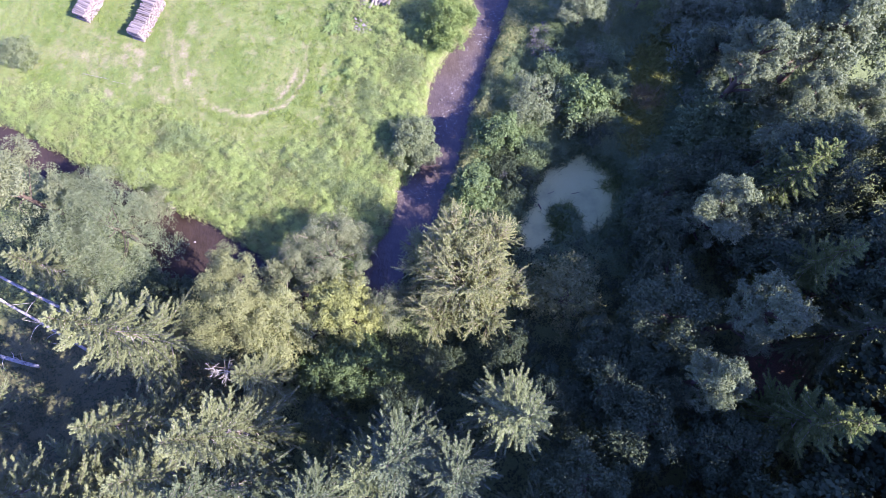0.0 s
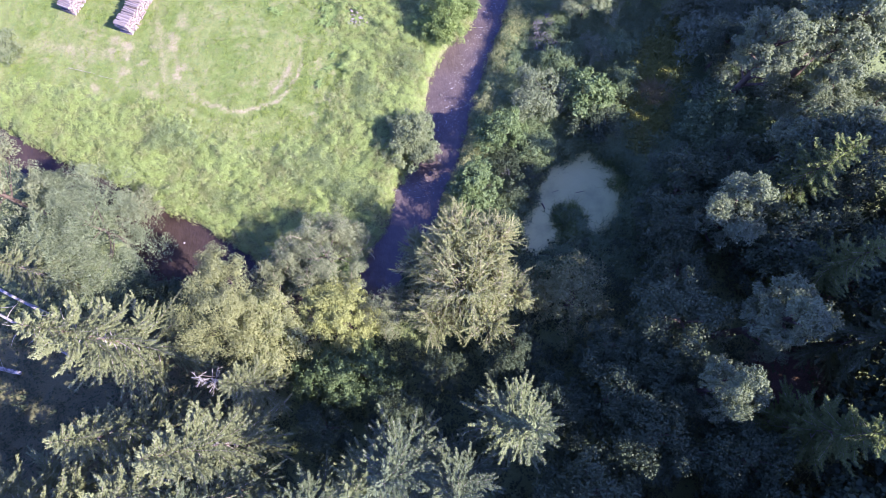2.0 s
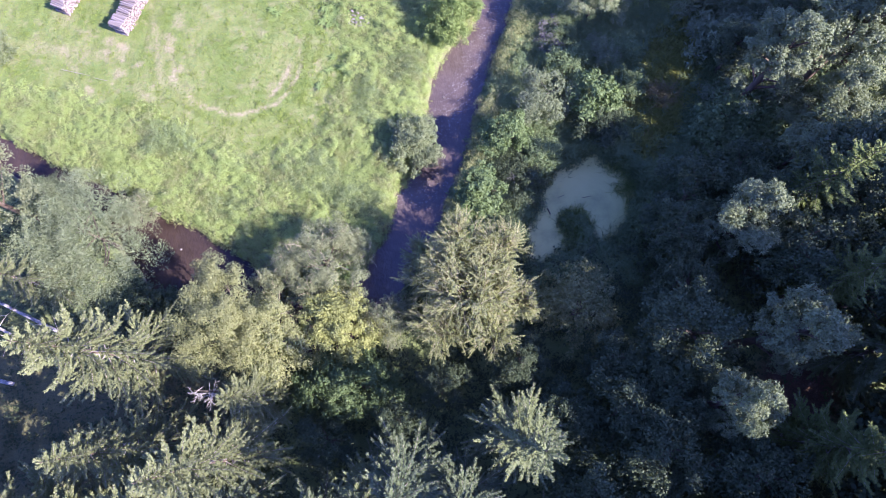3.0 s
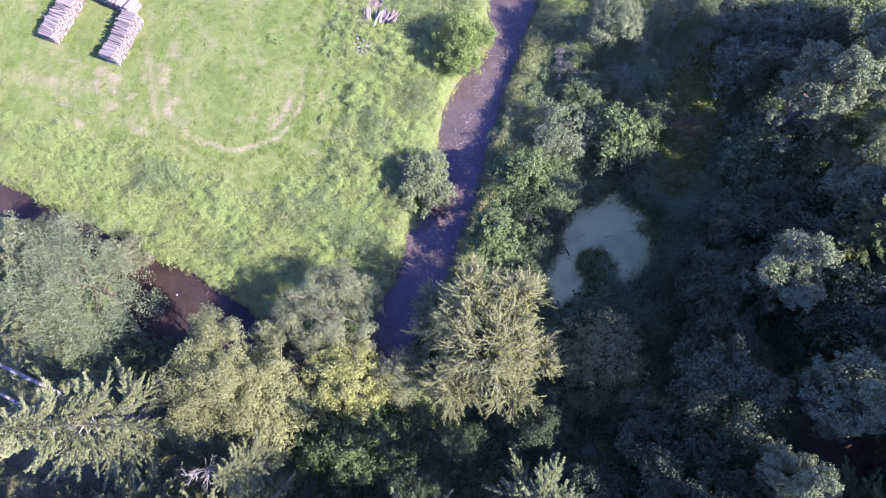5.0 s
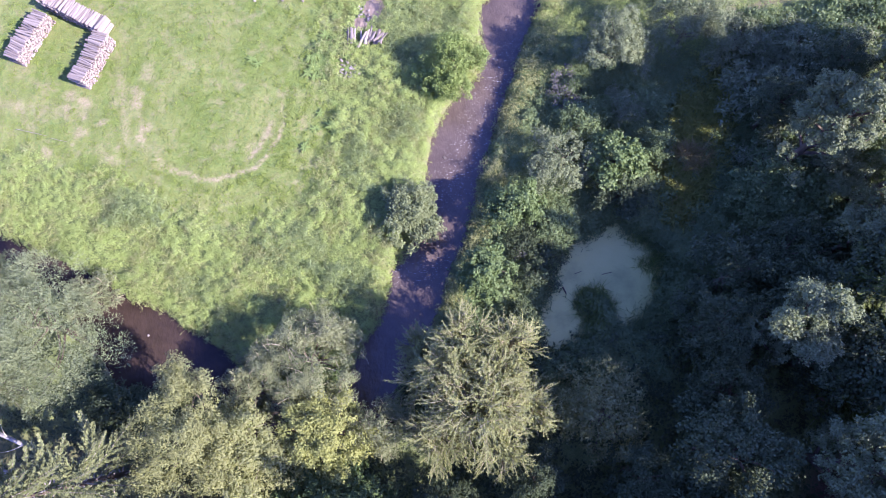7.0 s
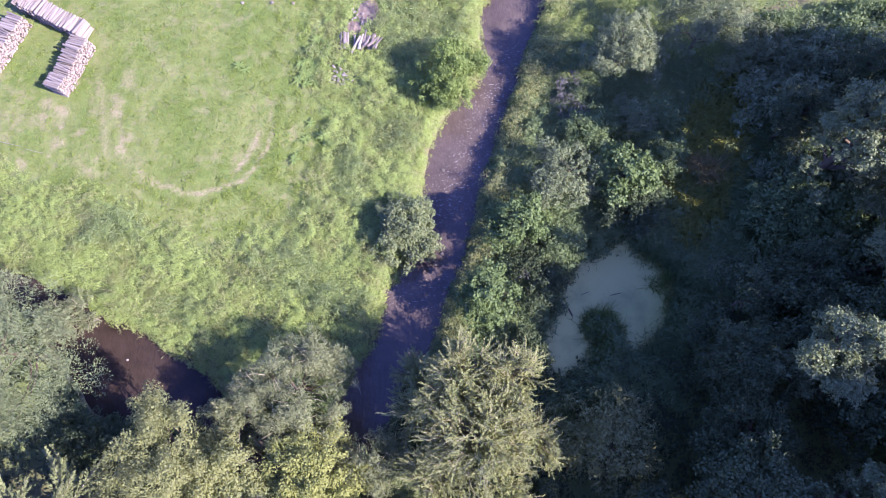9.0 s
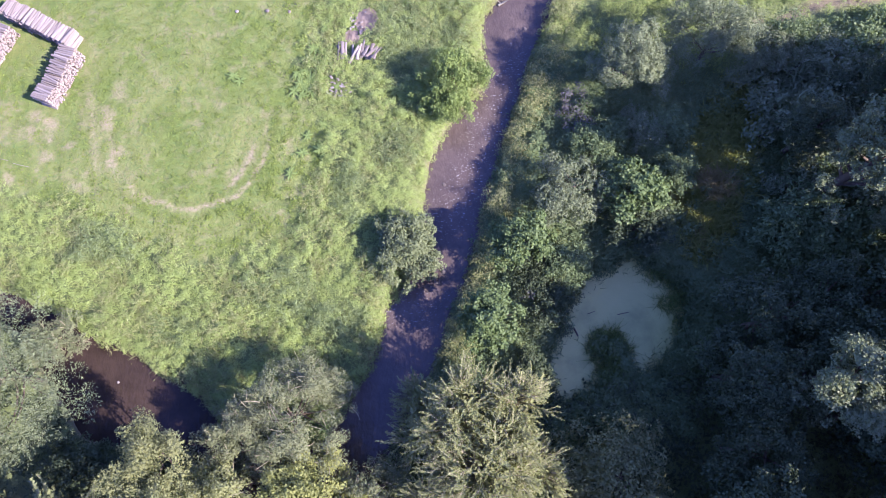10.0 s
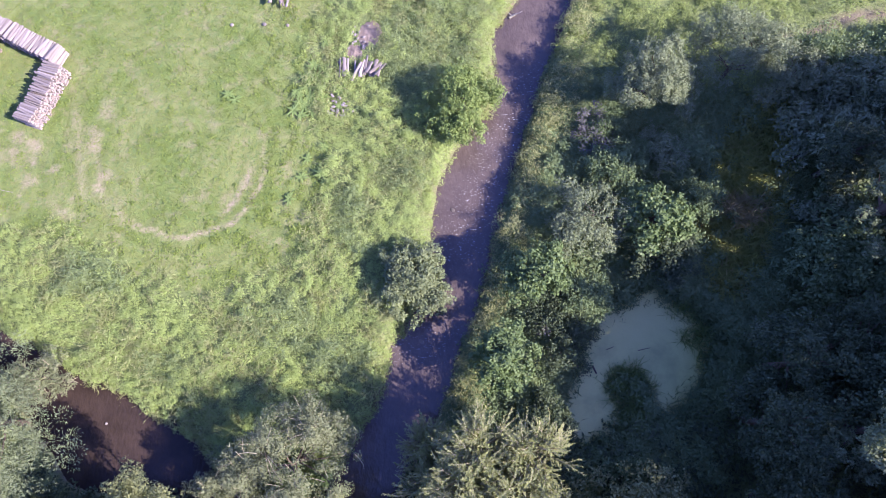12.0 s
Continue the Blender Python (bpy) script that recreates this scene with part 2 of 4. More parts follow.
def land(x, y):
    """Height of the ground."""
    x, y = np.asarray(x, float), np.asarray(y, float)
    base = -0.32 * (1 - smooth(8, 20, y)) + 0.10 * np.sin(x * 0.21 + 1) * np.sin(y * 0.17) + 0.04 * wobble(x, y)
    base = base + 0.9 * smooth(22, 70, x) + 0.6 * smooth(-8, -60, y)
    g = np.minimum(river_gap(x, y) + 0.12 * wobble(x * 1.3, y * 1.3), 50)
    h = base * smooth(-0.1, 0.9, g) + (WATER_Z - 0.5) * (1 - smooth(-0.35, 0.55, g)) * (1 - smooth(-0.1, 0.9, g)) + (WATER_Z + 0.15) * smooth(-0.35, 0.55, g) * (1 - smooth(-0.1, 0.9, g))
    p = pond_gap(x, y) + 0.15 * wobble(x, y)
    return h * smooth(-0.25, 0.9, p) + (WATER_Z - 0.35) * (1 - smooth(-0.25, 0.9, p))


def meadow(x, y):
    """1 in the mown meadow, 0 in the tall growth."""
    ex = np.array([-60, -34, -24.4, -21.9, -18.9, -16.3, -13.9, -11.7, -9.5, -8.5, -7.4, -6.5])
    ey = np.array([24, 22.5, 20.8, 19.6, 19.0, 17.6, 16.6, 17.0, 17.8, 19.2, 21.8, 26])
    south = y - np.interp(x, ex, ey)
    east = np.interp(y, [17, 20, 24, 26.5, 28, 31, 34, 60], [-9.5, -8.0, -7.3, -8.4, -9.0, -8.2, -7.0, -2]) - x
    return smooth(-0.6, 0.8, np.minimum(south, east) + 0.7 * wobble(x * 0.8, y * 0.8))


def track(x, y):
    """Bare earth: the ring worn by turning wheels, and old ruts."""
    r = np.hypot(x + 15.0, y - 23.9)
    a = np.arctan2(y - 23.9, x + 15.0)
    r = r + 0.12 * np.sin(3 * a + 0.5) + 0.07 * np.sin(9 * a) + 0.05 * np.sin(23 * a + 1)
    ring = np.exp(-((r - 4.25) / 0.11) ** 2) * (smooth(-2.65, -2.3, a) * smooth(0.0, -0.5, a) * 0.85 + 0.4 * smooth(-0.6, -0.1, a) * smooth(0.65, 0.3, a))
    inner = np.exp(-((r - 3.5) / 0.16) ** 2) * smooth(-1.05, -0.8, a) * smooth(-0.1, -0.3, a) * 0.85
    inner = inner + 0.5 * np.exp(-((r - 3.0) / 0.2) ** 2) * smooth(-1.0, -0.8, a) * smooth(-0.5, -0.7, a)
    west = np.exp(-((x + 20.7 + 0.22 * (y - 24)) / 0.3) ** 2) * smooth(21, 22.5, y) * smooth(29, 26, y) * 0.45
    west2 = np.exp(-((x + 19.5 + 0.25 * (y - 23)) / 0.22) ** 2) * smooth(21, 22, y) * smooth(25.5, 24, y) * 0.4
    strip = np.exp(-((y - 24.6 + 0.12 * (x + 26)) / 0.55) ** 2) * smooth(-33, -29, x) * smooth(-21.5, -23.5, x) * 0.32
    scars = 0.6 * smooth(0.22, 0.5, wobble(x * 0.9 + 1, y * 1.1) + 0.35 * wobble(x * 2.3, y * 2.1)) * smooth(-29, -25, x) * smooth(-17.5, -19.5, x) * smooth(20, 21.5, y) * smooth(28.5, 26, y)
    return np.clip(scars + ring + inner + west + west2 + strip, 0, 1)


def footpath(x, y):
    """A bare sandy path on the upper east bank."""
    along = np.exp(-((y - 30.6 - 0.28 * (x - 18.5) - 0.25 * np.sin(x)) / 0.42) ** 2) * smooth(15.8, 16.8, x) * smooth(30, 26, x)
    return np.clip(along + np.exp(-(((x - 16.9) / 0.35) ** 2 + ((y - 30.2) / 0.8) ** 2)), 0, 1)


def mesh_object(name, verts, faces, mat, smooth_shade=False):
    """A mesh object from arrays: verts (n, 3), faces (m, 3) or (m, 4)."""
    verts, faces = np.ascontiguousarray(verts, np.float32), np.ascontiguousarray(faces, np.int32)
    me = bpy.data.meshes.new(name)
    k = faces.shape[1]
    me.vertices.add(len(verts))
    me.vertices.foreach_set("co", verts.ravel())
    me.loops.add(faces.size)
    me.loops.foreach_set("vertex_index", faces.ravel())
    me.polygons.add(len(faces))
    me.polygons.foreach_set("loop_start", np.arange(0, faces.size, k, dtype=np.int32))
    if smooth_shade:
        me.polygons.foreach_set("use_smooth", np.ones(len(faces), bool))
    me.update(calc_edges=True)
    me.materials.append(mat)
    return new(name, me)


def grid_mesh(name, xs, ys, zf, mat, attrs=()):
    X, Y = np.meshgrid(xs, ys)
    V = np.stack([X, Y, zf(X, Y)], -1).reshape(-1, 3)
    nx, ny = len(xs), len(ys)
    i = (np.arange(ny - 1)[:, None] * nx + np.arange(nx - 1)[None]).ravel()
    ob = mesh_object(name, V, np.stack([i, i + 1, i + nx + 1, i + nx], -1), mat, True)
    for key, fn in attrs:
        a = ob.data.attributes.new(key, "FLOAT", "POINT")
        a.data.foreach_set("value", fn(X, Y).astype(np.float32).ravel())
    return ob


def ground_material():
    n = Nodes("ground_cover", 0.85, 0.25)
    fine = n.noise(26, 5, 0.7)
    mid = n.noise(2.4, 5, 0.65)
    wide = n.noise(0.35, 3, 0.55)
    grass = n.ramp(fine, [(0.28, (0.042, 0.060, 0.012)), (0.5, (0.096, 0.132, 0.026)), (0.74, (0.168, 0.195, 0.054))])
    grass = n.mix(n.ramp(mid, [(0.42, (0, 0, 0)), (0.68, (0.7, 0.7, 0.7))]), grass, (0.122, 0.172, 0.036))
    grass = n.mix(n.ramp(wide, [(0.40, (0, 0, 0)), (0.70, (0.65, 0.65, 0.65))]), grass, (0.192, 0.198, 0.072))
    off = n.node("ShaderNodeVectorMath", operation="DISTANCE")
    n.link(n.coord.outputs["Position"], off.inputs[0])
    off.inputs[1].default_value = (-15.2, 24.2, 0)
    swath = n.maths("SINE", n.maths("ADD", n.maths("MULTIPLY", off.outputs["Value"], 7.5), n.maths("MULTIPLY", n.noise(0.3, 3, 0.6), 9.0)))
    swath = n.maths("MULTIPLY", n.maths("ADD", n.maths("MULTIPLY", swath, 0.5), 0.5), n.maths("MULTIPLY", n.ramp(wide, [(0.35, (0.2, 0.2, 0.2)), (0.6, (0.75, 0.75, 0.75))]), mid))
    grass = n.mix(swath, grass, (0.185, 0.225, 0.072))
    faded = n.ramp(n.noise(0.9, 5, 0.7), [(0.50, (0, 0, 0)), (0.68, (0.7, 0.7, 0.7))])
    grass = n.mix(faded, grass, (0.215, 0.195, 0.105))
    tuft = n.ramp(n.noise(5.5, 4, 0.7), [(0.52, (0, 0, 0)), (0.66, (0.75, 0.75, 0.75))])
    grass = n.mix(tuft, grass, (0.095, 0.150, 0.045))
    bare = n.ramp(fine, [(0.3, (0.225, 0.165, 0.110)), (0.7, (0.400, 0.315, 0.235))])
    fac = n.maths("MULTIPLY", n.attr("bare"), n.ramp(n.noise(6, 4, 0.7), [(0.35, (0.25, 0.25, 0.25)), (0.6, (1, 1, 1))]))
    grass = n.mix(fac, grass, bare)
    wild = n.ramp(fine, [(0.3, (0.085, 0.110, 0.036)), (0.7, (0.180, 0.215, 0.080))])
    litter = n.ramp(n.noise(14, 4, 0.7), [(0.3, (0.040, 0.028, 0.018)), (0.7, (0.150, 0.092, 0.060))])
    wild = n.mix(n.attr("litter"), wild, litter)
    mud = n.ramp(fine, [(0.3, (0.090, 0.062, 0.046)), (0.7, (0.195, 0.150, 0.115))])
    c = n.mix(n.attr("meadow"), wild, grass)
    c = n.mix(n.attr("mud"), c, mud)
    n.color(c)
    n.bump(n.maths("ADD", fine, n.maths("MULTIPLY", mid, 2.0)), 0.7, 0.06)
    return n.mat


def spread(lo, hi, step, far):
    """Even steps from lo to hi, then growing ones out to far on both sides."""
    mid = np.arange(lo, hi + step / 2, step)
    out = np.cumsum(step * 1.35 ** np.arange(1, 40))
    out = out[out < far]
    return np.concatenate([lo - out[::-1], mid, hi + out])


GX, GY = spread(-36, 28, 0.22, 2500), spread(-12, 37, 0.22, 2500)
ground = grid_mesh("ground", GX, GY, land, ground_material(), (
    ("meadow", meadow), ("bare", track),
    ("mud", lambda x, y: 1 - smooth(0.0, 0.4, np.minimum(river_gap(x, y), pond_gap(x, y) + 0.3) + 0.2 * wobble(x * 2, y * 2)) + 0.85 * footpath(x, y)),
    ("litter", lambda x, y: np.maximum(smooth(3.5, 1.5, np.hypot(x - 19.9, y - 1.6)), 0.5 * smooth(-12, -15, x) * smooth(7, 4, y)))))
tagged(ground, "uneven ground with mown meadow, bare wheel ruts, muddy banks and woodland litter", "ground", kind="structure")


def river_mesh():
    V, F = [], []
    pts = []
    for (ax, ay, aw), (bx, by, bw) in zip(RIVER[:-1], RIVER[1:]):
        for k in np.linspace(0, 1, 7)[:-1]:
            pts.append((ax + k * (bx - ax), ay + k * (by - ay), aw + k * (bw - aw) + 0.75))
    pts = np.array(pts)
    tan = np.gradient(pts[:, :2], axis=0)
    tan /= np.linalg.norm(tan, axis=1)[:, None]
    nor = np.stack([-tan[:, 1], tan[:, 0]], -1)
    for s in np.linspace(-1, 1, 13):
        V.append(np.column_stack([pts[:, :2] + nor * pts[:, 2:] * s, np.full(len(pts), WATER_Z)]))
    m = len(pts)
    V = np.concatenate(V)
    for j in range(12):
        i = np.arange(m - 1) + j * m
        F.append(np.stack([i, i + 1, i + m + 1, i + m], -1))
    ob = mesh_object("water", V, np.concatenate(F), M_WATER, True)
    X, Y = V[:, 0], V[:, 1]
    run = smooth(17.5, 19, Y) * smooth(30.5, 28, Y) * smooth(2.2, 0.2, np.abs(X - 0.45 * (Y - 22) - 0.6)) + 0.6 * smooth(15.6, 14.9, Y) * smooth(12.8, 13.5, Y) * smooth(-6, -5, X)
    for key, value in (("riffle", run), ("still", smooth(-10, -13, X))):
        ob.data.attributes.new(key, "FLOAT", "POINT").data.foreach_set("value", value.astype(np.float32))
    return ob


tagged(river_mesh(), "narrow shallow brown river with small ripples", "river", kind="structure")
pond = grid_mesh("pond_water", np.arange(3, 13.1, 0.25), np.arange(8, 18.6, 0.25), lambda x, y: np.full(x.shape, WATER_Z - 0.02), M_WEED)
tagged(pond, "still pond covered by pale green duckweed", "pond", kind="structure")

# ---- growing things: helpers ----
def rng(seed):
    return np.random.default_rng(seed)


def unit(v):
    return v / np.maximum(np.linalg.norm(v, axis=-1, keepdims=True), 1e-6)


def leaves(P, along, normal, length, width, bend=0.15):
    """Leaf blades: points at the stalks, ways along the blades, their faces' normals, lengths and widths. Returns verts, quads."""
    along = unit(along)
    side = unit(np.cross(along, normal))
    up = np.cross(side, along)
    L, W = np.broadcast_to(length, len(P))[:, None], np.broadcast_to(width, len(P))[:, None]
    mid = P + along * L * 0.45
    V = np.stack([P, mid + side * W * 0.5 + up * L * bend * 0.5, P + along * L - up * L * bend, mid - side * W * 0.5 + up * L * bend * 0.5], 1)
    n = len(P)
    return V.reshape(-1, 3), np.arange(4 * n).reshape(n, 4)


def tubes(lines, sides=5):
    """Round tapered limbs: each line is (points (k, 3), radii (k,))."""
    V, F, off = [], [], 0
    ang = np.linspace(0, 2 * np.pi, sides, endpoint=False)
    for pts, rad in lines:
        pts = np.asarray(pts, float)
        tan = unit(np.gradient(pts, axis=0))
        ref = np.where(np.abs(tan[:, 2:]) > 0.9, np.array([[1.0, 0, 0]]), np.array([[0, 0, 1.0]]))
        a = unit(np.cross(tan, ref))
        b = np.cross(tan, a)
        k = len(pts)
        ring = pts[:, None] + (np.cos(ang)[None, :, None] * a[:, None] + np.sin(ang)[None, :, None] * b[:, None]) * np.asarray(rad, float)[:, None, None]
        V.append(ring.reshape(-1, 3))
        i = (np.arange(k - 1)[:, None] * sides + np.arange(sides)[None]).ravel()
        j = (np.arange(k - 1)[:, None] * sides + (np.arange(sides)[None] + 1) % sides).ravel()
        F.append(np.stack([i, j, j + sides, i + sides], -1) + off)
        off += k * sides
    return np.concatenate(V), np.concatenate(F)


def thing(name, x, y, label, category, group="", z=None, kind=""):
    ob = new(name)
    ob.empty_display_size = 0.3
    ob.location = (x, y, float(land(x, y)) if z is None else z)
    return tagged(ob, label, category, group, kind)


def under(ob, parent, label=""):
    ob.parent = parent
    return tagged(ob, label)


def curved(a, b, r, sag, k=6):
    """A limb from a to b, bowed a little."""
    t = np.linspace(0, 1, k)[:, None]
    a, b = np.asarray(a, float), np.asarray(b, float)
    mid = r.normal(0, sag, 3) * np.linalg.norm(b - a)
    return a + (b - a) * t + mid * (4 * t * (1 - t))


def set_tone(ob, tone):
    """A slow change of colour from clump to clump, stored with the leaves (four corners each)."""
    a = ob.data.attributes.new("tone", "FLOAT", "POINT")
    a.data.foreach_set("value", np.repeat(tone, 4).astype(np.float32))
    return ob


def broadleaf(name, x, y, height, rx, ry, crown_from, count, size, mat, seed, label, lobes=26, lobe=0.33, narrow=0.55, bark=M_BARK,
              feather=0.0, per=20, group="", category="tree", twigs=0, lean=(0, 0), trunk_r=None, fine=1.15):
    """A broad-leaved tree or shrub: trunk, limbs to its lobes, and a crown of single leaves set on uneven lobes."""
    r = rng(seed)
    count, size = int(count * fine), size / fine ** 0.5
    tree = thing(name, x, y, label, category, group)
    cz, rz = (height + crown_from) / 2, (height - crown_from) / 2
    C = unit(r.normal(size=(lobes, 3)))
    C[:2] = (0.15, -0.1, 0.98), (-0.3, 0.25, 0.92)
    C[:, 2] = np.abs(C[:, 2]) * 1.35 - 0.50
    out = 0.40 + 0.52 * r.random((lobes, 1)) ** 0.6
    out[:2] = 0.86
    C *= out
    C = C * (rx, ry, rz) + (lean[0], lean[1], cz)
    R = (rx + ry) / 2 * lobe * (0.6 + 0.7 * r.random(lobes))
    tr = trunk_r or 0.02 * height + 0.02
    fork = np.array([lean[0] * 0.4, lean[1] * 0.4, max(crown_from * 0.9, height * 0.22)])
    top = np.array([lean[0], lean[1], cz + 0.25 * rz])
    stem = curved((0, 0, -0.25), top, r, 0.02, 8)
    V, F = tubes([(stem, np.linspace(tr * 1.25, tr * 0.35, 8))], 8)
    under(mesh_object("trunk", V, F, bark, True), tree)
    for i in range(min(lobes, 14)):
        z = np.clip(C[i, 2] - 0.7 * np.hypot(C[i, 0], C[i, 1]), fork[2], top[2])
        base = [np.interp(z, stem[:, 2], stem[:, k]) for k in range(3)]
        V, F = tubes([(curved(base, C[i], r, 0.07), np.linspace(tr * 0.42, 0.012, 6))], 5)
        under(mesh_object("limb", V, F, bark, True), tree)
    if twigs:
        fine = []
        for i in range(twigs):
            j = i % lobes
            d = unit(r.normal(size=3) + (0, 0, 0.9))
            fine.append((curved(C[j] + d * R[j] * 0.3, C[j] + d * R[j] * (0.9 + 0.25 * r.random()), r, 0.08, 4), np.linspace(0.020, 0.006, 4)))
        V, F = tubes(fine, 4)
        tagged(under(mesh_object("twig_work", V, F, M_TWIG, True), tree), kind="stuff")
    # each lobe carries smaller clumps, each clump its leaves
    lob = np.repeat(np.arange(lobes), per)
    sd = unit(r.normal(size=(lobes * per, 3)) + (0, 0, 0.45))
    sc = C[lob] + sd * (R[lob] * (0.50 + 0.50 * r.random(lobes * per)))[:, None] * (1, 1, 0.85)
    sr = R[lob] * (0.15 + 0.20 * r.random(lobes * per))
    sub = r.choice(lobes * per, count, p=sr ** 2 / (sr ** 2).sum())
    pick = lob[sub]
    d = unit(r.normal(size=(count, 3)) + (0, 0, 0.4))
    P = sc[sub] + d * (sr[sub] * (1 - 0.5 * r.random(count) ** 2))[:, None]
    d = unit(d + 0.5 * sd[sub])
    s = size * (0.6 + 0.8 * r.random(count))
    if feather:
        along = unit(d * 1.1 + (0, 0, 0.5) + r.normal(0, 0.28, (count, 3)))
        nor = unit(d * 0.9 + (0, 0, 0.5) + r.normal(0, 0.42, (count, 3)))
    else:
        along = unit(r.normal(size=(count, 3)) + d * 0.6 - (0, 0, 0.25))
        nor = unit(d * 0.9 + (0, 0, 0.5) + r.normal(0, 0.20, (count, 3)))
    V, F = leaves(P, along, nor, s, s * narrow)
    crown = under(mesh_object("crown", V, F, mat), tree)
    set_tone(crown, (r.random(lobes) ** 2)[pick] * 0.40 + 0.5 * (r.random(lobes * per) ** 2)[sub])
    return tree


def shoots(pts, r, step, width):
    """Needle-covered shoots along a twig, to both sides, upwards and a few downwards, shorter towards its end."""
    L = np.linalg.norm(np.diff(pts, axis=0), axis=1).sum()
    m = max(4, int(L / step))
    t = np.linspace(0, 1, len(pts))
    ax = unit(pts[-1] - pts[0])
    side = unit(np.cross(ax, (0, 0, 1.0)))
    up = np.cross(side, ax)
    out = []
    for sx, uz in ((1, 0.1), (-1, 0.1), (0.5, 0.75), (-0.5, 0.75), (0.0, -0.5)):
        k = m if uz < 0.5 else m // 2 + 1
        u = (np.arange(k) + r.random(k)) / k
        base = np.column_stack([np.interp(u, t, pts[:, j]) for j in range(3)])
        w = width * (0.32 + 0.68 * np.clip(1.1 - u, 0, 1) ** 0.7) * (0.65 + 0.6 * r.random(k))
        A = unit(ax * (0.75 + 0.3 * r.random((k, 1))) + side * sx * (0.9 + 0.3 * r.normal(size=(k, 1))) + up * uz + r.normal(0, 0.14, (k, 3)))
        out.append((base, A, unit(up + side * sx * 0.3 + r.normal(0, 0.3, (k, 3))), w))
    return out


def bough(L, up, r, dense, width):
    """One spruce bough along +x from the trunk: drooping, its end turned up, with a few side boughs, all set with needle shoots."""
    lift = 0.42 * up ** 2 - 0.32 * (1 - up)
    k = max(5, int(L / 0.3))
    t = np.linspace(0, 1, k)
    pts = np.column_stack([L * t, r.normal(0, 0.06) * L * t ** 2, lift * L * t + 0.28 * L * (1 - up) * t ** 3])
    lines = [(pts, np.linspace(0.010 + 0.010 * L, 0.006, k))]
    sets = shoots(pts[max(0, k // 6):], r, 0.062 / dense, width)
    n = int(L * 2.4) if L > 0.9 else 0
    for i in range(n):
        u = 0.25 + 0.55 * (i + 0.4 * r.random()) / n
        p = np.array([np.interp(u, t, pts[:, j]) for j in range(3)])
        sgn = 1 if i % 2 else -1
        l = 0.32 * L * (1.15 - u) * (0.75 + 0.5 * r.random())
        way = unit(np.array([0.95, sgn * (0.5 + 0.25 * r.random()), lift * 0.5 - 0.10 + 0.2 * r.random()]))
        sets += shoots(p + way * l * np.linspace(0, 1, 3)[:, None], r, 0.078 / dense, width * 0.72)
    wv, wf = tubes(lines, 4)
    P, A, N, S = (np.concatenate(v) for v in zip(*sets))
    V, F = leaves(P, A, N, S, S * 0.18 + 0.030, 0.10)
    return wv, wf, V, F


def spruce(x, y, height, reach, seed, mat, label, dense=1.25, clear=0.15, group="spruces at the wood's edge", width=0.23, gap=0.82):
    """A spruce: trunk and whorls of boughs, each bough a part with its needles."""
    r = rng(seed)
    tree = thing("spruce", x, y, label, "spruce", group)
    zs = np.linspace(-0.3, height, 12)
    wig = np.column_stack([np.cumsum(r.normal(0, 0.02, 12)), np.cumsum(r.normal(0, 0.02, 12)), zs])
    tv, tf = tubes([(wig, np.linspace(0.012 * height + 0.03, 0.012, 12))], 8)
    under(mesh_object("trunk", tv, tf, M_BARK, True), tree)
    z, turn = height * clear, 0.0
    while z < height - 0.1:
        up = z / height
        n = 5 + int(r.integers(0, 2)) if up < 0.93 else 4
        L0 = reach * min(1.0, 1.18 * (1 - up) ** 0.72) * (0.8 + 0.2 * min(1, up * 4)) + 0.10
        turn += 0.6 + r.random()
        for i in range(n):
            a = turn + 6.283 * i / n + r.normal(0, 0.14)
            wv, wf, V, F = bough(L0 * (0.70 + 0.45 * r.random()), up, r, dense, width)
            ob = mesh_object("bough", np.concatenate([wv, V]), np.concatenate([wf, F + len(wv)]), mat)
            ob.data.materials.append(M_BARK_GREY)
            idx = np.zeros(len(wf) + len(F), np.int32)
            idx[:len(wf)] = 1
            ob.data.polygons.foreach_set("material_index", idx)
            tone = ob.data.attributes.new("tone", "FLOAT", "POINT")
            tip = smooth(0.55, 1.0, V[:, 0] / max(V[:, 0].max(), 0.01)) * 0.75 + 0.15 * r.random()
            tone.data.foreach_set("value", np.concatenate([np.zeros(len(wv)), tip]).astype(np.float32))
            ob.matrix_basis = pose(np.interp(z, zs, wig[:, 0]), np.interp(z, zs, wig[:, 1]), z, 0, 0, math.degrees(a))
            ob.parent = tree
        z += (0.34 + (gap - 0.34) * (1 - up) ** 0.8) * (0.8 + 0.4 * r.random())
    return tree


def planted(ob, x, y, turn=0.0, size=1.0, label="", slim=1.0):
    """A copy of a tree at another place, turned and scaled."""
    c = copy_thing(ob, pose(x, y, float(land(x, y)), 0, 0, turn))
    c.scale = (size * slim, size * slim, size)
    return tagged(c, label)


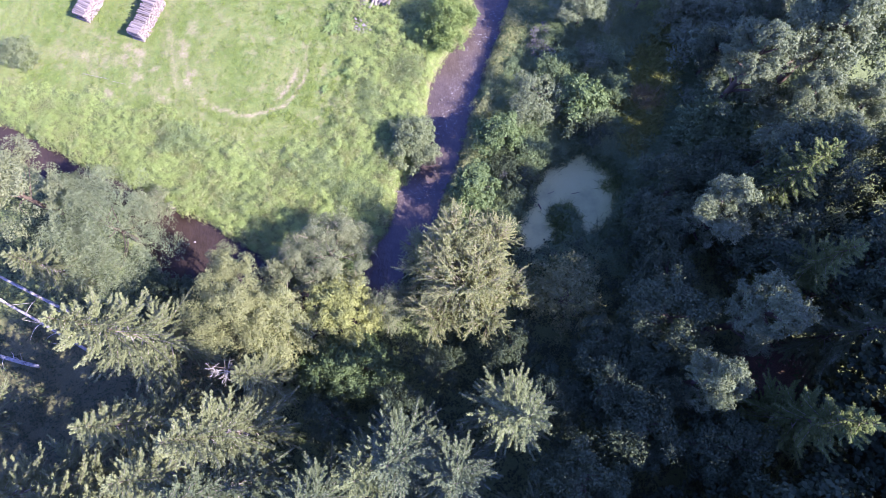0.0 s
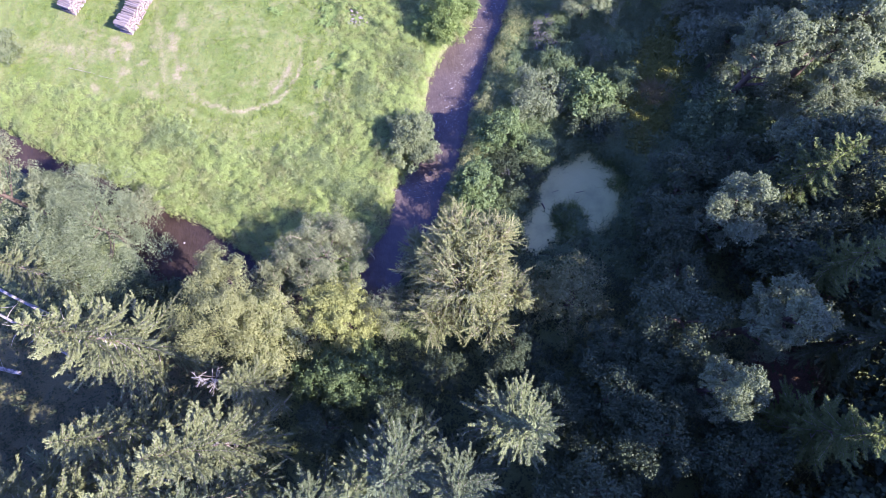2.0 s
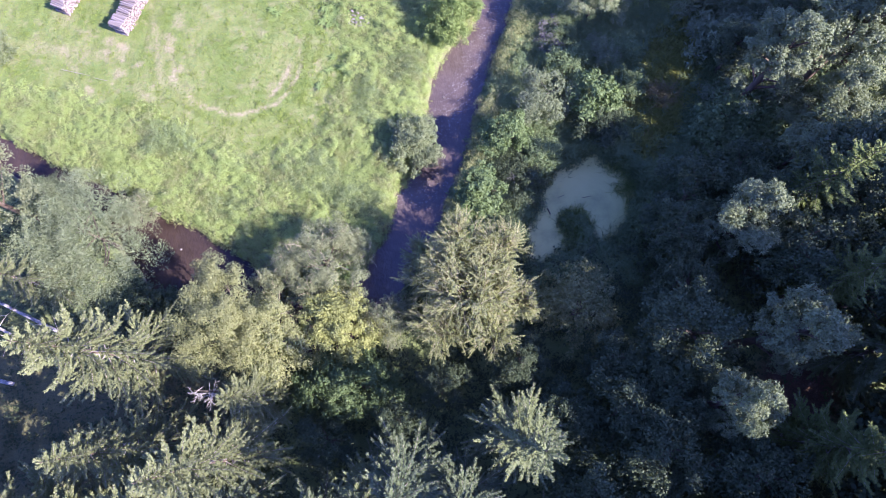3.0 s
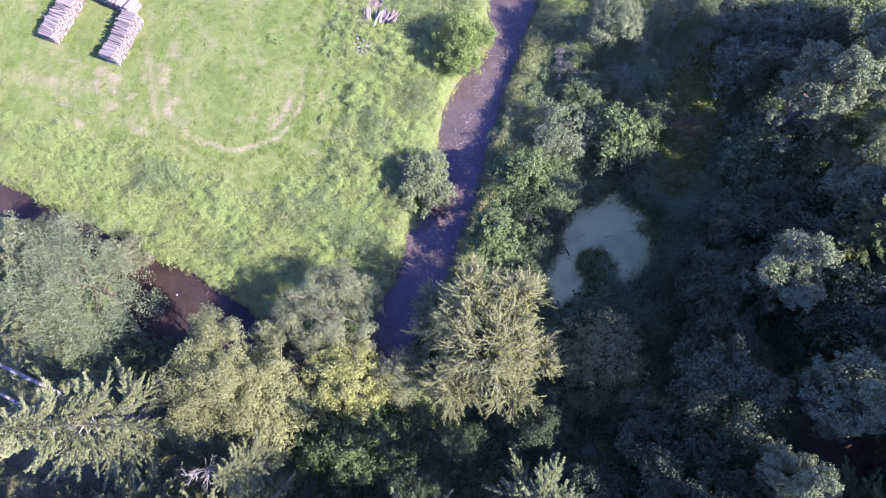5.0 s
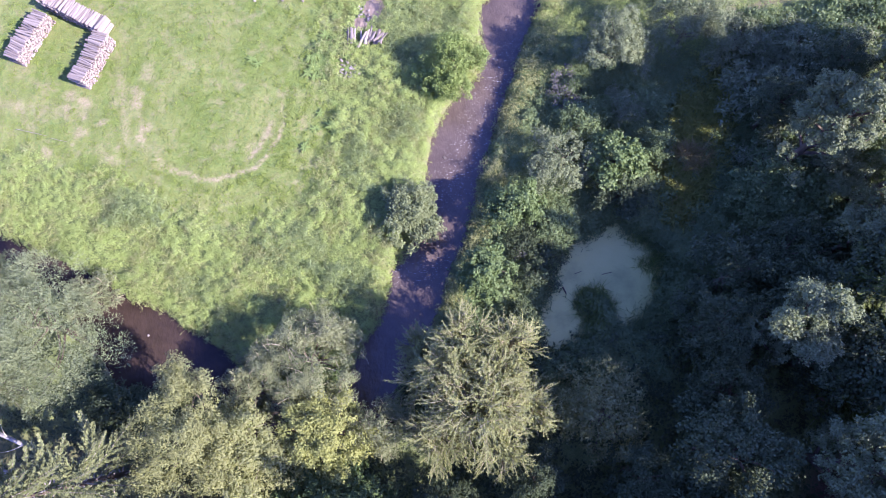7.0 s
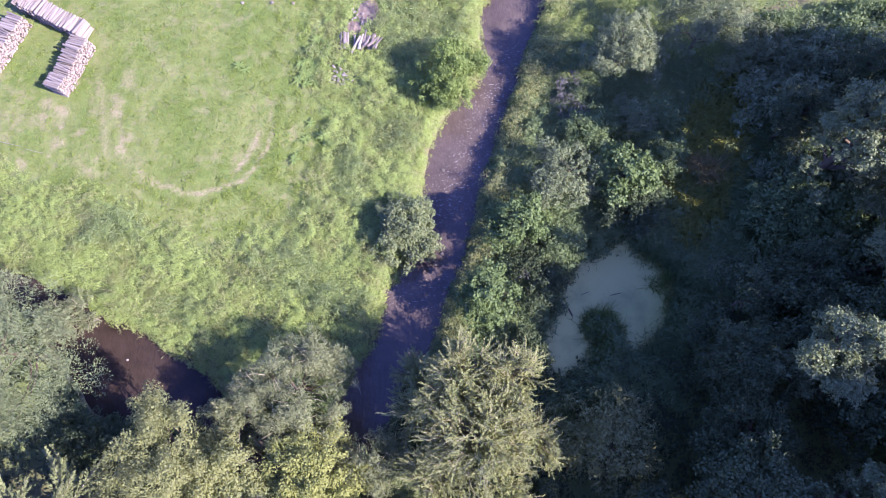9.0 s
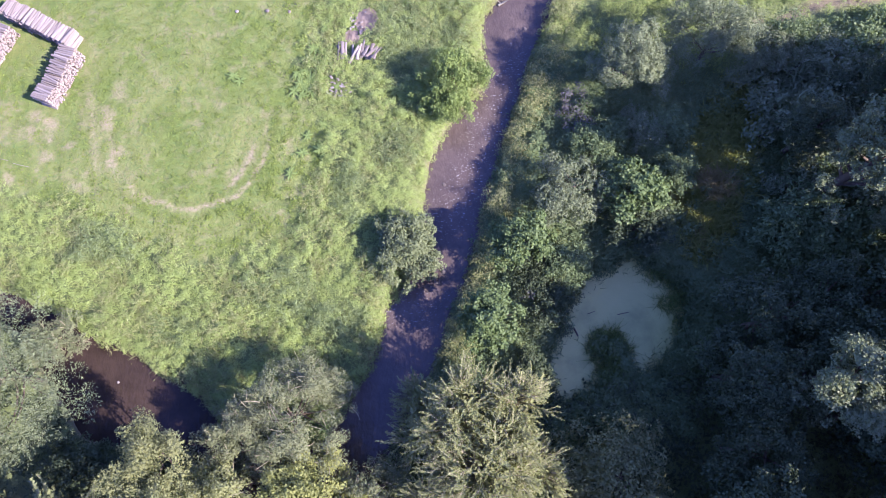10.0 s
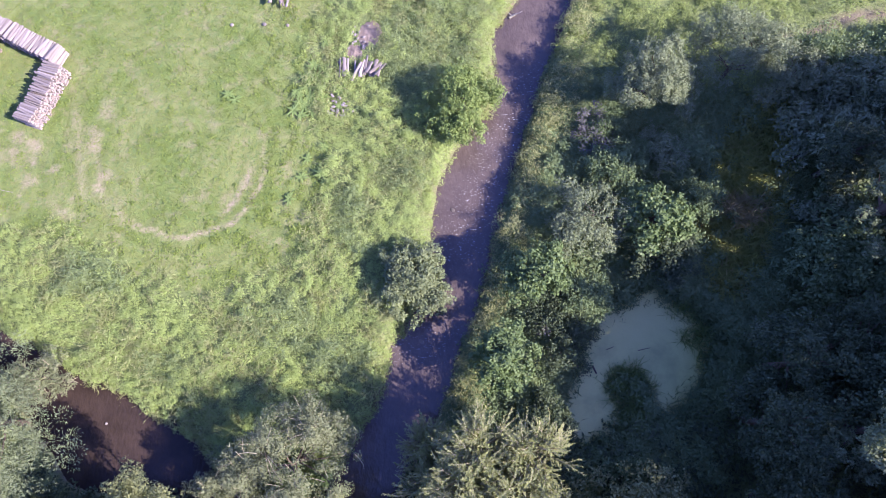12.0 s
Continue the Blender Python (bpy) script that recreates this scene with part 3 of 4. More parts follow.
def stuff(name, x, y, each, size, narrow, mat, seed, label, height, category, spread_r=0.3, blade=False, flat=0.17, toned=0.7):
    """Low growth: clumps at the given places, each a small uneven mound of leaves (or a tuft of blades). height: top of each clump."""
    r = rng(seed)
    n = len(x)
    m = n * each
    h = np.repeat(np.broadcast_to(height, n) * (0.55 + 0.9 * r.random(n)), each)
    R = np.repeat(spread_r * (0.6 + 0.8 * r.random(n)), each)
    a, q = r.uniform(0, 6.283, m), np.sqrt(r.random(m))
    X, Y = np.repeat(x, each) + np.cos(a) * q * R, np.repeat(y, each) + np.sin(a) * q * R
    base = land(X, Y)
    out = np.column_stack([np.cos(a), np.sin(a), np.zeros(m)])
    if blade:
        P = np.column_stack([X, Y, base - 0.02])
        along = unit(out * (flat * q)[:, None] + r.normal(0, flat * 0.5, (m, 3)) * (1, 1, 0) + (0, 0, 1))
        s = h * (0.5 + 0.8 * r.random(m))
        V, F = leaves(P, along, unit(r.normal(size=(m, 3)) + (0, 0, 0.3)), s, size * (0.6 + 0.8 * r.random(m)), 0.3)
    else:
        k = max(3, each // 8)
        ka, kq, kh = r.uniform(0, 6.283, (n, k)), np.sqrt(r.random((n, k))), 0.86 + 0.2 * r.random((n, k))
        row, pick = np.repeat(np.arange(n), each), r.integers(0, k, m)
        a, q = ka[row, pick], kq[row, pick]
        b, w = r.uniform(0, 6.283, m), size * (0.2 + 1.3 * r.random(m))
        X, Y = np.repeat(x, each) + np.cos(a) * q * R + np.cos(b) * w, np.repeat(y, each) + np.sin(a) * q * R + np.sin(b) * w
        base = land(X, Y)
        out = np.column_stack([np.cos(b), np.sin(b), np.zeros(m)])
        dome = np.sqrt(np.maximum(0.03, 1 - 0.75 * q * q))
        P = np.column_stack([X, Y, base + h * dome * kh[row, pick] * (1 - 0.3 * r.random(m) ** 2) - 0.2 * w])
        q = 0.5 * w / size
        d = unit(out * (0.3 + q)[:, None] + r.normal(0, 0.6, (m, 3)) * (1, 1, 0.6))
        nor = unit(np.array([0, 0, 1.0]) + out * (0.55 * q)[:, None] + r.normal(0, flat, (m, 3)))
        s = size * (0.5 + r.random(m))
        V, F = leaves(P, d, nor, s, s * narrow)
    ob = set_tone(mesh_object(name, V, F, mat), np.repeat(r.random(n) ** 1.6 * toned, each))
    return tagged(ob, label, category, kind="stuff")


def scatter(seed, n, x0, x1, y0, y1, keep):
    r = rng(seed)
    x, y = r.uniform(x0, x1, n), r.uniform(y0, y1, n)
    k = keep(x, y) > r.random(n)
    return x[k], y[k]


def tall(x, y, seed=0.0):
    """Uneven height of the herbs."""
    return 0.45 + 0.35 * np.sin(x * 1.1 + seed) * np.sin(y * 1.3 + 1.2 * seed) + 0.25 * np.sin(x * 2.7 + y * 1.9) * np.cos(y * 2.3) + 0.28 * np.sin(x * 5.3 + y * 1.1) * np.sin(y * 4.9 - x * 0.7)

# ---- log piles and felled wood ----
def log_meshes():
    """Split and round billets 1 m long: bark outside, cut ends."""
    made = []
    r = rng(5)
    for k in range(6):
        bm = bmesh.new()
        sides = 8
        cut = 0.0 if k < 3 else 0.35 + 0.2 * r.random()
        rings = []
        for end in (-0.5, -0.46, 0.46, 0.5):
            ring = []
            for i in range(sides):
                a = 2 * math.pi * i / sides
                rad = 0.5 * (0.9 + 0.2 * r.random()) * (0.93 if abs(end) == 0.5 else 1)
                ring.append(bm.verts.new((math.cos(a) * rad, end, max(math.sin(a) * rad, -0.5 + cut))))
            rings.append(ring)
        for a, b in zip(rings[:-1], rings[1:]):
            for i in range(sides):
                bm.faces.new((a[i], a[(i + 1) % sides], b[(i + 1) % sides], b[i]))
        for f in (bm.faces.new(rings[0]), bm.faces.new(rings[-1][::-1])):
            f.material_index = 1
        bmesh.ops.recalc_face_normals(bm, faces=bm.faces)
        me = bpy.data.meshes.new("log")
        bm.to_mesh(me)
        bm.free()
        me.materials.append(M_LOG)
        me.materials.append(M_LOGEND)
        made.append(me)
    return made


LOGS = log_meshes()


def log_pile(x0, y0, x1, y1, high, label, seed, long=1.05, thick=0.145):
    """A stack of billets from (x0, y0) to (x1, y1), the billets lying across that line."""
    r = rng(seed)
    span = math.hypot(x1 - x0, y1 - y0)
    turn = math.degrees(math.atan2(y1 - y0, x1 - x0))
    pile = thing("log_pile", (x0 + x1) / 2, (y0 + y1) / 2, label, "log pile", "stacked firewood on the meadow")
    pile.rotation_euler = (0, 0, radians(turn))
    rows = int(high / (thick * 0.86))
    for j in range(rows):
        n = int(span / thick)
        for i in range(n):
            t = thick * (0.75 + 0.5 * r.random())
            top = j >= rows - 1
            if top and r.random() < 0.18:
                continue
            ob = new("log", LOGS[int(r.integers(0, 6))])
            u = -span / 2 + thick * (i + 0.5 + 0.5 * (j % 2)) + r.normal(0, 0.012)
            ob.matrix_basis = pose(u, r.normal(0, 0.03), thick * (0.45 + 0.86 * j) + 0.05 * math.sin(u * 2.1 + seed) * j / rows, r.normal(0, 2), r.uniform(0, 360) if not top else r.normal(0, 25),
                                   r.normal(0, 6 if top else 2)) @ Matrix.Diagonal((t, long * (0.9 + 0.16 * r.random()), t, 1))
            ob.parent = pile
    return pile


log_pile(-23.55, 25.95, -22.3, 29.35, 1.1, "long stack of pale split firewood logs on the grass", 31, thick=0.13)
log_pile(-22.35, 29.85, -26.6, 32.1, 1.1, "stack of pale bleached firewood logs joining two other stacks", 32)
log_pile(-27.95, 27.65, -26.5, 30.9, 1.0, "short stack of grey firewood logs beside a shadowed strip", 33)


def slab_heap(x, y, n, seed, label, long=0.95, wide=0.16, turn=70):
    r = rng(seed)
    heap = thing("wood_heap", x, y, label, "wood heap")
    for i in range(n):
        ob = new("plank", LOGS[3 + i % 3])
        ob.matrix_basis = pose(-0.055 * n + 0.11 * i + r.normal(0, 0.05), r.normal(0, 0.12), 0.30 + 0.22 * r.random(), r.normal(0, 9), r.normal(0, 30), turn - 90 + r.normal(0, 14)) @ Matrix.Diagonal((wide * (0.7 + 0.6 * r.random()), long * (0.8 + 0.4 * r.random()), 0.09, 1))
        ob.parent = heap
    return heap


slab_heap(-5.35, 28.75, 13, 41, "heap of bleached grey slabs lying in the weeds", turn=72)
slab_heap(-6.65, 28.95, 5, 42, "few loose grey slabs beside the heap", turn=100)


slab_heap(-10.4, 33.5, 12, 43, "row of grey boards lying in the grass", turn=95, long=1.2)


def stone_mesh(seed, rough=0.25):
    bm = bmesh.new()
    bmesh.ops.create_icosphere(bm, subdivisions=2, radius=0.5)
    r = rng(seed)
    off = Vector(r.normal(0, 3, 3))
    for v in bm.verts:
        v.co *= 1 + rough * noise.noise(v.co * 2.2 + off)
        v.co.z *= 0.65
    me = bpy.data.meshes.new("stone")
    bm.to_mesh(me)
    bm.free()
    return me


def rubble_material(name, a, b):
    n = Nodes(name, 0.9, 0.2)
    info = n.node("ShaderNodeObjectInfo")
    c = n.ramp(info.outputs["Random"], [(0, a), (1, b)])
    f = n.noise(12, 4, 0.65)
    n.color(n.mix(n.maths("MULTIPLY", f, 0.5), c, tuple(v * 0.35 for v in a)))
    n.bump(f, 0.5, 0.02)
    return n.mat


M_RUBBLE = rubble_material("pale_rubble", (0.17, 0.145, 0.135), (0.34, 0.30, 0.285))
M_ASH = rubble_material("heaped_earth", (0.19, 0.145, 0.12), (0.30, 0.235, 0.195))
STONES = [stone_mesh(k) for k in range(60, 64)]
for me in STONES:
    me.materials.append(M_RUBBLE)
WET = stone_mesh(66)
WET.materials.append(rubble_material("wet_stone", (0.09, 0.075, 0.07), (0.20, 0.17, 0.155)))


def heap(name, x, y, rx, ry, rz, mat, seed, label, category):
    """A low mound of loose material."""
    u = np.linspace(-1, 1, 25)
    def top(a, b):
        q = np.clip(1 - np.hypot(a, b), 0, 1)
        return rz * (q * (1.3 - 0.3 * q)) * (1 + 0.5 * wobble(a * 4 + seed, b * 4)) - 0.05
    ob = grid_mesh(name, u, u, top, mat)
    ob.matrix_basis = pose(x, y, float(land(x, y))) @ Matrix.Diagonal((rx, ry, 1, 1))
    return tagged(ob, label, category)


heap("earth_mound", -5.55, 31.1, 0.95, 1.3, 0.13, M_ASH, 1, "low pinkish heap of bare earth and ash", "heap")
heap("earth_mound", -6.25, 30.0, 0.6, 0.7, 0.14, M_ASH, 4, "small grey heap of ash in the weeds", "heap")
r_ = rng(70)
for sx, sy, n, sc, lab in ((-7.0, 26.75, 34, 0.16, "pale broken stone in a weedy rubble spot"), (-6.0, 30.6, 22, 0.15, "pale stone on the ash heap")):
    for i in range(n):
        ob = new("stone", STONES[i % 4])
        px_, py_ = sx + r_.normal(0, 0.35), sy + r_.normal(0, 0.40)
        s_ = sc * (0.6 + 0.7 * r_.random())
        ob.matrix_basis = pose(px_, py_, float(land(px_, py_)) + 0.25 * s_ + 0.1, 0, 0, r_.uniform(0, 360)) @ Matrix.Diagonal((s_ * 1.25, s_ * 0.7, s_ * 0.5, 1))
        tagged(ob, lab, "stone", "rubble stones")
for sx, sy, s_ in ((-11.3, 31.8, 0.22), (-10.0, 31.7, 0.2), (-13.1, 31.8, 0.2), (-18.0, 10.55, 0.14)):
    ob = new("stone", STONES[0])
    ob.matrix_basis = pose(sx, sy, max(float(land(sx, sy)), WATER_Z - 0.02) + 0.3 * s_, 0, 0, 40) @ Matrix.Diagonal((s_, s_, s_, 1))
    tagged(ob, "small white stone lying loose in the open", "stone")
for i in range(16):
    k = r_.integers(0, 4)
    t_ = r_.random()
    ry_ = 14 + 18 * t_
    rx_ = float(np.interp(ry_, RIVER[:22, 1][::-1], RIVER[:22, 0][::-1])) + r_.normal(0, 0.7)
    s_ = 0.22 + 0.2 * r_.random()
    ob = new("stone", WET)
    ob.matrix_basis = pose(rx_, ry_, WATER_Z - 0.08, 0, 0, r_.uniform(0, 360)) @ Matrix.Diagonal((s_, s_ * 0.7, s_, 1))
    tagged(ob, "wet stone breaking the river's surface", "stone", "river stones")


def pole(name, a, b, r0, r1, mat, label, category, seed=1, stubs=0):
    """A felled or leaning trunk from a to b, with stubs of broken branches."""
    r = rng(seed)
    a, b = np.array(a, float), np.array(b, float)
    pts = curved(a, b, r, 0.01, 8)
    V, F = tubes([(pts, np.linspace(r0, r1, 8))], 10)
    ob = mesh_object(name, V, F, mat, True)
    for i in range(stubs):
        p = pts[2 + i % 6]
        d = unit(r.normal(size=3) + (0, 0, 0.4))
        V, F = tubes([(curved(p, p + d * (0.5 + r.random()), r, 0.1, 4), np.linspace(0.025, 0.006, 4))], 4)
        k = mesh_object("branch", V, F, M_BARK_PALE, True)
        k.parent = ob
    return tagged(ob, label, category, "birch trunks in the clearing")


pole("birch_trunk", (-30.5, 6.9, 1.9), (-23.6, 3.0, 0.35), 0.07, 0.095, M_BIRCH, "white birch trunk lying slanted in the clearing", "birch trunk", 1, 9)
pole("birch_trunk", (-29.0, 7.6, 2.2), (-23.4, 4.7, 0.5), 0.08, 0.11, M_BIRCH, "white birch trunk lying slanted under a spruce", "birch trunk", 2, 6)
pole("birch_trunk", (-30.5, 3.2, 1.1), (-26.7, 2.05, 0.4), 0.10, 0.12, M_BIRCH, "fallen white birch trunk with a cut end", "birch trunk", 3, 5)
pole("stick", (-27.2, 23.1, 0.2), (-25.2, 22.6, 0.22), 0.017, 0.013, M_BARK_GREY, "pale stick lying in the grass", "stick", 4)
pole("stick", (-24.9, 22.45, 0.2), (-23.9, 22.2, 0.2), 0.015, 0.012, M_BARK_GREY, "short pale stick lying in the grass", "stick", 5)


pole("driftwood", (5.72, 13.15, WATER_Z + 0.02), (5.9, 12.75, WATER_Z + 0.03), 0.05, 0.04, M_BARK, "short dark log floating in the duckweed", "driftwood", 6)
pole("driftwood", (8.0, 13.85, WATER_Z + 0.0), (8.6, 13.98, WATER_Z + 0.01), 0.022, 0.015, M_BARK, "dark stick floating in the duckweed", "driftwood", 7)
pole("driftwood", (6.45, 13.9, WATER_Z + 0.0), (6.85, 14.05, WATER_Z + 0.01), 0.02, 0.014, M_BARK, "dark stick floating in the duckweed", "driftwood", 8)
pole("branch_in_river", (2.3, 32.4, WATER_Z + 0.05), (2.75, 32.65, WATER_Z + 0.10), 0.07, 0.04, M_BARK_GREY, "grey dead branch lying in the shallow river", "branch", 9, 3)


def dead_top(x, y, height, seed):
    """A dead spruce: a bare grey spike with a crown of bare branches."""
    r = rng(seed)
    tree = thing("dead_spruce", x, y, "dead spruce with bare whitish branches at its top", "dead tree")
    V, F = tubes([(curved((0, 0, -0.2), (0.1, 0.1, height), r, 0.01, 10), np.linspace(0.12, 0.015, 10))], 7)
    under(mesh_object("trunk", V, F, M_BARK, True), tree)
    for i in range(26):
        z = height * (0.72 + 0.28 * r.random())
        a, L = r.uniform(0, 6.28), (0.3 + 0.5 * r.random()) * (1.25 - 0.8 * (z / height - 0.72) / 0.28)
        end = np.array([np.cos(a) * L, np.sin(a) * L, z + r.uniform(-0.1, 0.45) * L])
        lines = [(curved((0, 0, z), end, r, 0.06, 5), np.linspace(0.018, 0.005, 5))]
        for k in range(3):
            q = 0.4 + 0.2 * k
            p = np.array([0, 0, z]) * (1 - q) + end * q
            lines.append((curved(p, p + unit(end - (0, 0, z) + r.normal(0, 0.4, 3) * L) * L * 0.35, r, 0.05, 3), np.linspace(0.012, 0.004, 3)))
        V, F = tubes(lines, 4)
        under(mesh_object("branch", V, F, M_BARK_GREY, True), tree)
    return tree


dead_top(-11.75, 1.45, 10.2, 9)

# ---- trees by the river ----
def feathery_willow(x, y, seed, label, crowns, twigs, leaf, mat):
    """A willow of several sub-crowns (x, y, top, radius), each a tuft of long pale twigs set with narrow leaves on both sides."""
    r = rng(seed)
    tree = thing("willow", x, y, label, "willow")
    low = min(c[2] for c in crowns) * 0.3
    stem = curved((0, 0, -0.3), (0.1, 0.0, low), r, 0.03, 5)
    V, F = tubes([(stem, np.linspace(0.30, 0.22, 5))], 9)
    under(mesh_object("trunk", V, F, M_BARK_GREY, True), tree)
    fine, P, A, N, T = [], [], [], [], []
    for cx, cy, top, rad in crowns:
        root = np.array([cx, cy, max(low, top - 2.1 * rad)])
        V, F = tubes([(curved(stem[-1], root, r, 0.06, 6), np.linspace(0.16, 0.08, 6))], 7)
        under(mesh_object("limb", V, F, M_BARK_GREY, True), tree)
        for k in range(int(24 * rad) + 6):
            d = unit(r.normal(size=3) * (1, 1, 0.75) + (0, 0, 0.55))
            tip = np.array([cx, cy, top - rad]) + d * rad * (0.42 + 0.50 * r.random())
            arm = curved(root, tip, r, 0.07, 6)
            V, F = tubes([(arm, np.linspace(0.035, 0.010, 6))], 4)
            under(mesh_object("branch", V, F, M_TWIG, True), tree)
            tone = r.random() ** 1.5
            for m in range(twigs):
                u = 0.35 + 0.65 * r.random()
                p = np.array([np.interp(u, np.linspace(0, 1, 6), arm[:, q]) for q in range(3)])
                way = unit(d * 0.9 + unit(p - root) * 0.3 + (0, 0, 0.30) + r.normal(0, 0.55, 3))
                L = (0.45 + 0.55 * r.random()) * (0.55 + 0.28 * rad)
                t = np.linspace(0, 1, 5)[:, None]
                line = p + way * L * t + np.array([0, 0, -0.16 * L]) * t ** 2.2 + r.normal(0, 0.05, 3) * L * t ** 2
                fine.append((line, np.linspace(0.011, 0.004, 5)))
                n = int(L / leaf * 3.0)
                v = 0.12 + 0.88 * (np.arange(n) + r.random(n)) / n
                side = unit(np.cross(way, r.normal(size=(n, 3))))
                P.append(np.column_stack([np.interp(v, t[:, 0], line[:, q]) for q in range(3)]))
                A.append(way * 0.85 + side * 0.8)
                N.append(unit(d * 0.5 + np.array([0, 0, 0.9]) + r.normal(0, 0.22, (n, 3))))
                T.append(np.full(n, 0.55 * tone + 0.25 * r.random()) + 0.2 * v)
    P, A, N, T = (np.concatenate(v) for v in (P, A, N, T))
    s_ = leaf * (0.6 + 0.7 * r.random(len(P)))
    V, F = leaves(P, A, N, s_, s_ * 0.34, 0.05)
    set_tone(under(mesh_object("crown", V, F, mat), tree), T * 0.7)
    V, F = tubes(fine, 3)
    tagged(under(mesh_object("twig_work", V, F, M_TWIG, True), tree), kind="stuff")
    return tree


feathery_willow(0.55, 7.3, 145, "large sunlit olive-green willow with feathery upright twigs by the river",
                ((0.1, -0.6, 7.4, 2.6), (-0.5, 2.4, 6.2, 1.6), (1.7, 2.2, 5.9, 1.7), (-2.5, 0.6, 4.0, 1.6), (2.5, -0.6, 5.0, 1.5), (-1.7, -2.2, 5.0, 1.7), (1.2, -2.4, 5.4, 1.6), (-1.0, 0.9, 6.2, 1.6), (-2.7, 2.2, 3.0, 1.3), (1.0, 0.8, 6.2, 1.6)), 13, 0.10, M_WILLOW)
broadleaf("willow", -4.3, 5.6, 3.6, 1.9, 1.7, 0.3, 12000, 0.085, M_GREY, 142, "low grey-green willow bush filling the gap over the river", 26, 0.33, 0.45, M_BARK, twigs=60, category="willow")
broadleaf("willow", -11.0, 7.6, 3.5, 2.0, 1.8, 0.3, 14000, 0.09, M_GREY, 143, "grey-green willow bush at the bend of the stream", 28, 0.33, 0.5, M_BARK, twigs=70, category="willow")
broadleaf("willow", -7.9, 9.0, 4.7, 3.3, 2.8, 0.6, 40000, 0.08, M_GREY, 102, "grey-green willow with pale bare twigs overhanging the river", 34, 0.31, 0.5, M_BARK, twigs=170, category="willow")
broadleaf("maple", -7.1, 5.1, 5.4, 2.8, 2.5, 1.0, 25000, 0.10, M_YELLOW, 103, "bright yellowing maple among darker trees", 28, 0.33, 0.75, category="tree")
broadleaf("tree", -13.2, 5.4, 6.8, 2.5, 3.9, 0.8, 42000, 0.085, M_OLIVE, 104, "yellowish olive tree with small leaves", 34, 0.32, 0.6)
broadleaf("tree", -10.6, 4.6, 5.0, 2.7, 2.7, 0.8, 22000, 0.11, M_HERB_PALE, 105, "pale green tree with small leaves among other crowns", 30, 0.33, 0.55, twigs=60)
broadleaf("tree", -6.4, 2.0, 3.6, 3.2, 2.2, 0.4, 19000, 0.125, M_GREEN, 106, "green tree in half shade with mottled leaves", 30, 0.34, 0.6)
broadleaf("willow", -21.9, 10.6, 6.0, 4.0, 4.0, 0.6, 46000, 0.125, M_WILLOW_GREY, 107, "broad grey-green willow over the dark pool", 48, 0.29, 0.25, M_BARK, 1, category="willow")
broadleaf("willow", -25.0, 13.2, 4.0, 1.9, 1.5, 0.3, 14000, 0.10, M_WILLOW_GREY, 144, "grey-green willow bush arching over the narrow stream", 26, 0.35, 0.3, M_BARK, 1, category="willow")
broadleaf("willow", -20.7, 12.7, 3.4, 1.6, 1.5, 0.6, 9000, 0.085, M_GREY, 108, "small grey willow with pale bare twigs at the pool", 22, 0.33, 0.5, M_BARK, twigs=90, category="willow")
broadleaf("tree", -27.2, 12.6, 8.5, 2.6, 3.2, 1.0, 17000, 0.12, M_GREY, 109, "tall grey-green tree beside the stream", 30, 0.33, 0.5)
broadleaf("shrub", -16.6, 6.5, 2.2, 2.2, 1.6, 0.1, 5000, 0.14, M_DARK, 110, "dark green shrub at the edge of the pool", 20, 0.36, 0.6, category="shrub")
broadleaf("shrub", -18.6, 6.4, 2.2, 2.2, 1.6, 0.1, 5000, 0.14, M_DARK, 111, "dark green shrub in the shade of spruces", 20, 0.36, 0.6, category="shrub")
broadleaf("shrub", -8.4, 8.2, 2.4, 1.7, 1.4, 0.1, 4200, 0.14, M_GREEN, 112, "green shrub at the foot of the willows", 20, 0.36, 0.55, category="shrub")

# ---- shrubs on the banks ----
broadleaf("shrub", -2.9, 17.2, 1.95, 1.85, 2.2, -0.2, 19000, 0.10, M_ALDER, 120, "rounded grey-green alder shrub leaning over the water", 44, 0.34, 0.8, category="shrub")
broadleaf("shrub", -0.3, 26.4, 2.9, 1.95, 2.1, -0.2, 13000, 0.12, M_BANKSHRUB, 121, "rounded fresh green shrub on the bank", 26, 0.36, 0.5, category="shrub")
broadleaf("hazel", 1.15, 13.5, 3.4, 1.6, 1.7, 0.2, 7500, 0.115, M_HAZEL, 122, "hazel shrub with round bright leaves by the river", 22, 0.35, 0.9, category="shrub")
broadleaf("hazel", 3.0, 17.3, 2.8, 1.8, 1.6, 0.2, 7500, 0.12, M_HAZEL, 123, "green hazel shrub with large round leaves", 22, 0.35, 0.9, category="shrub")
broadleaf("shrub", 5.8, 20.2, 2.6, 2.2, 2.1, 0.2, 12000, 0.10, M_WILLOW_GREY, 124, "dense grey-green sallow shrub by the pond", 26, 0.34, 0.5, category="shrub")
broadleaf("hazel", 8.7, 20.0, 3.2, 1.8, 1.8, 0.2, 7500, 0.14, M_HAZEL, 125, "hazel with big pale leaves, half in the sun", 22, 0.35, 0.85, category="shrub")
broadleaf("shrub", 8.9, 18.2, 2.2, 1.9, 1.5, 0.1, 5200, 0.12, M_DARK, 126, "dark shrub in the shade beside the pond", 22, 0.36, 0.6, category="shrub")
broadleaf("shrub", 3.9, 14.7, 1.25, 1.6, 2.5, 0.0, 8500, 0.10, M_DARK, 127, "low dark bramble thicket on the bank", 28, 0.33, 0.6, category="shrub")
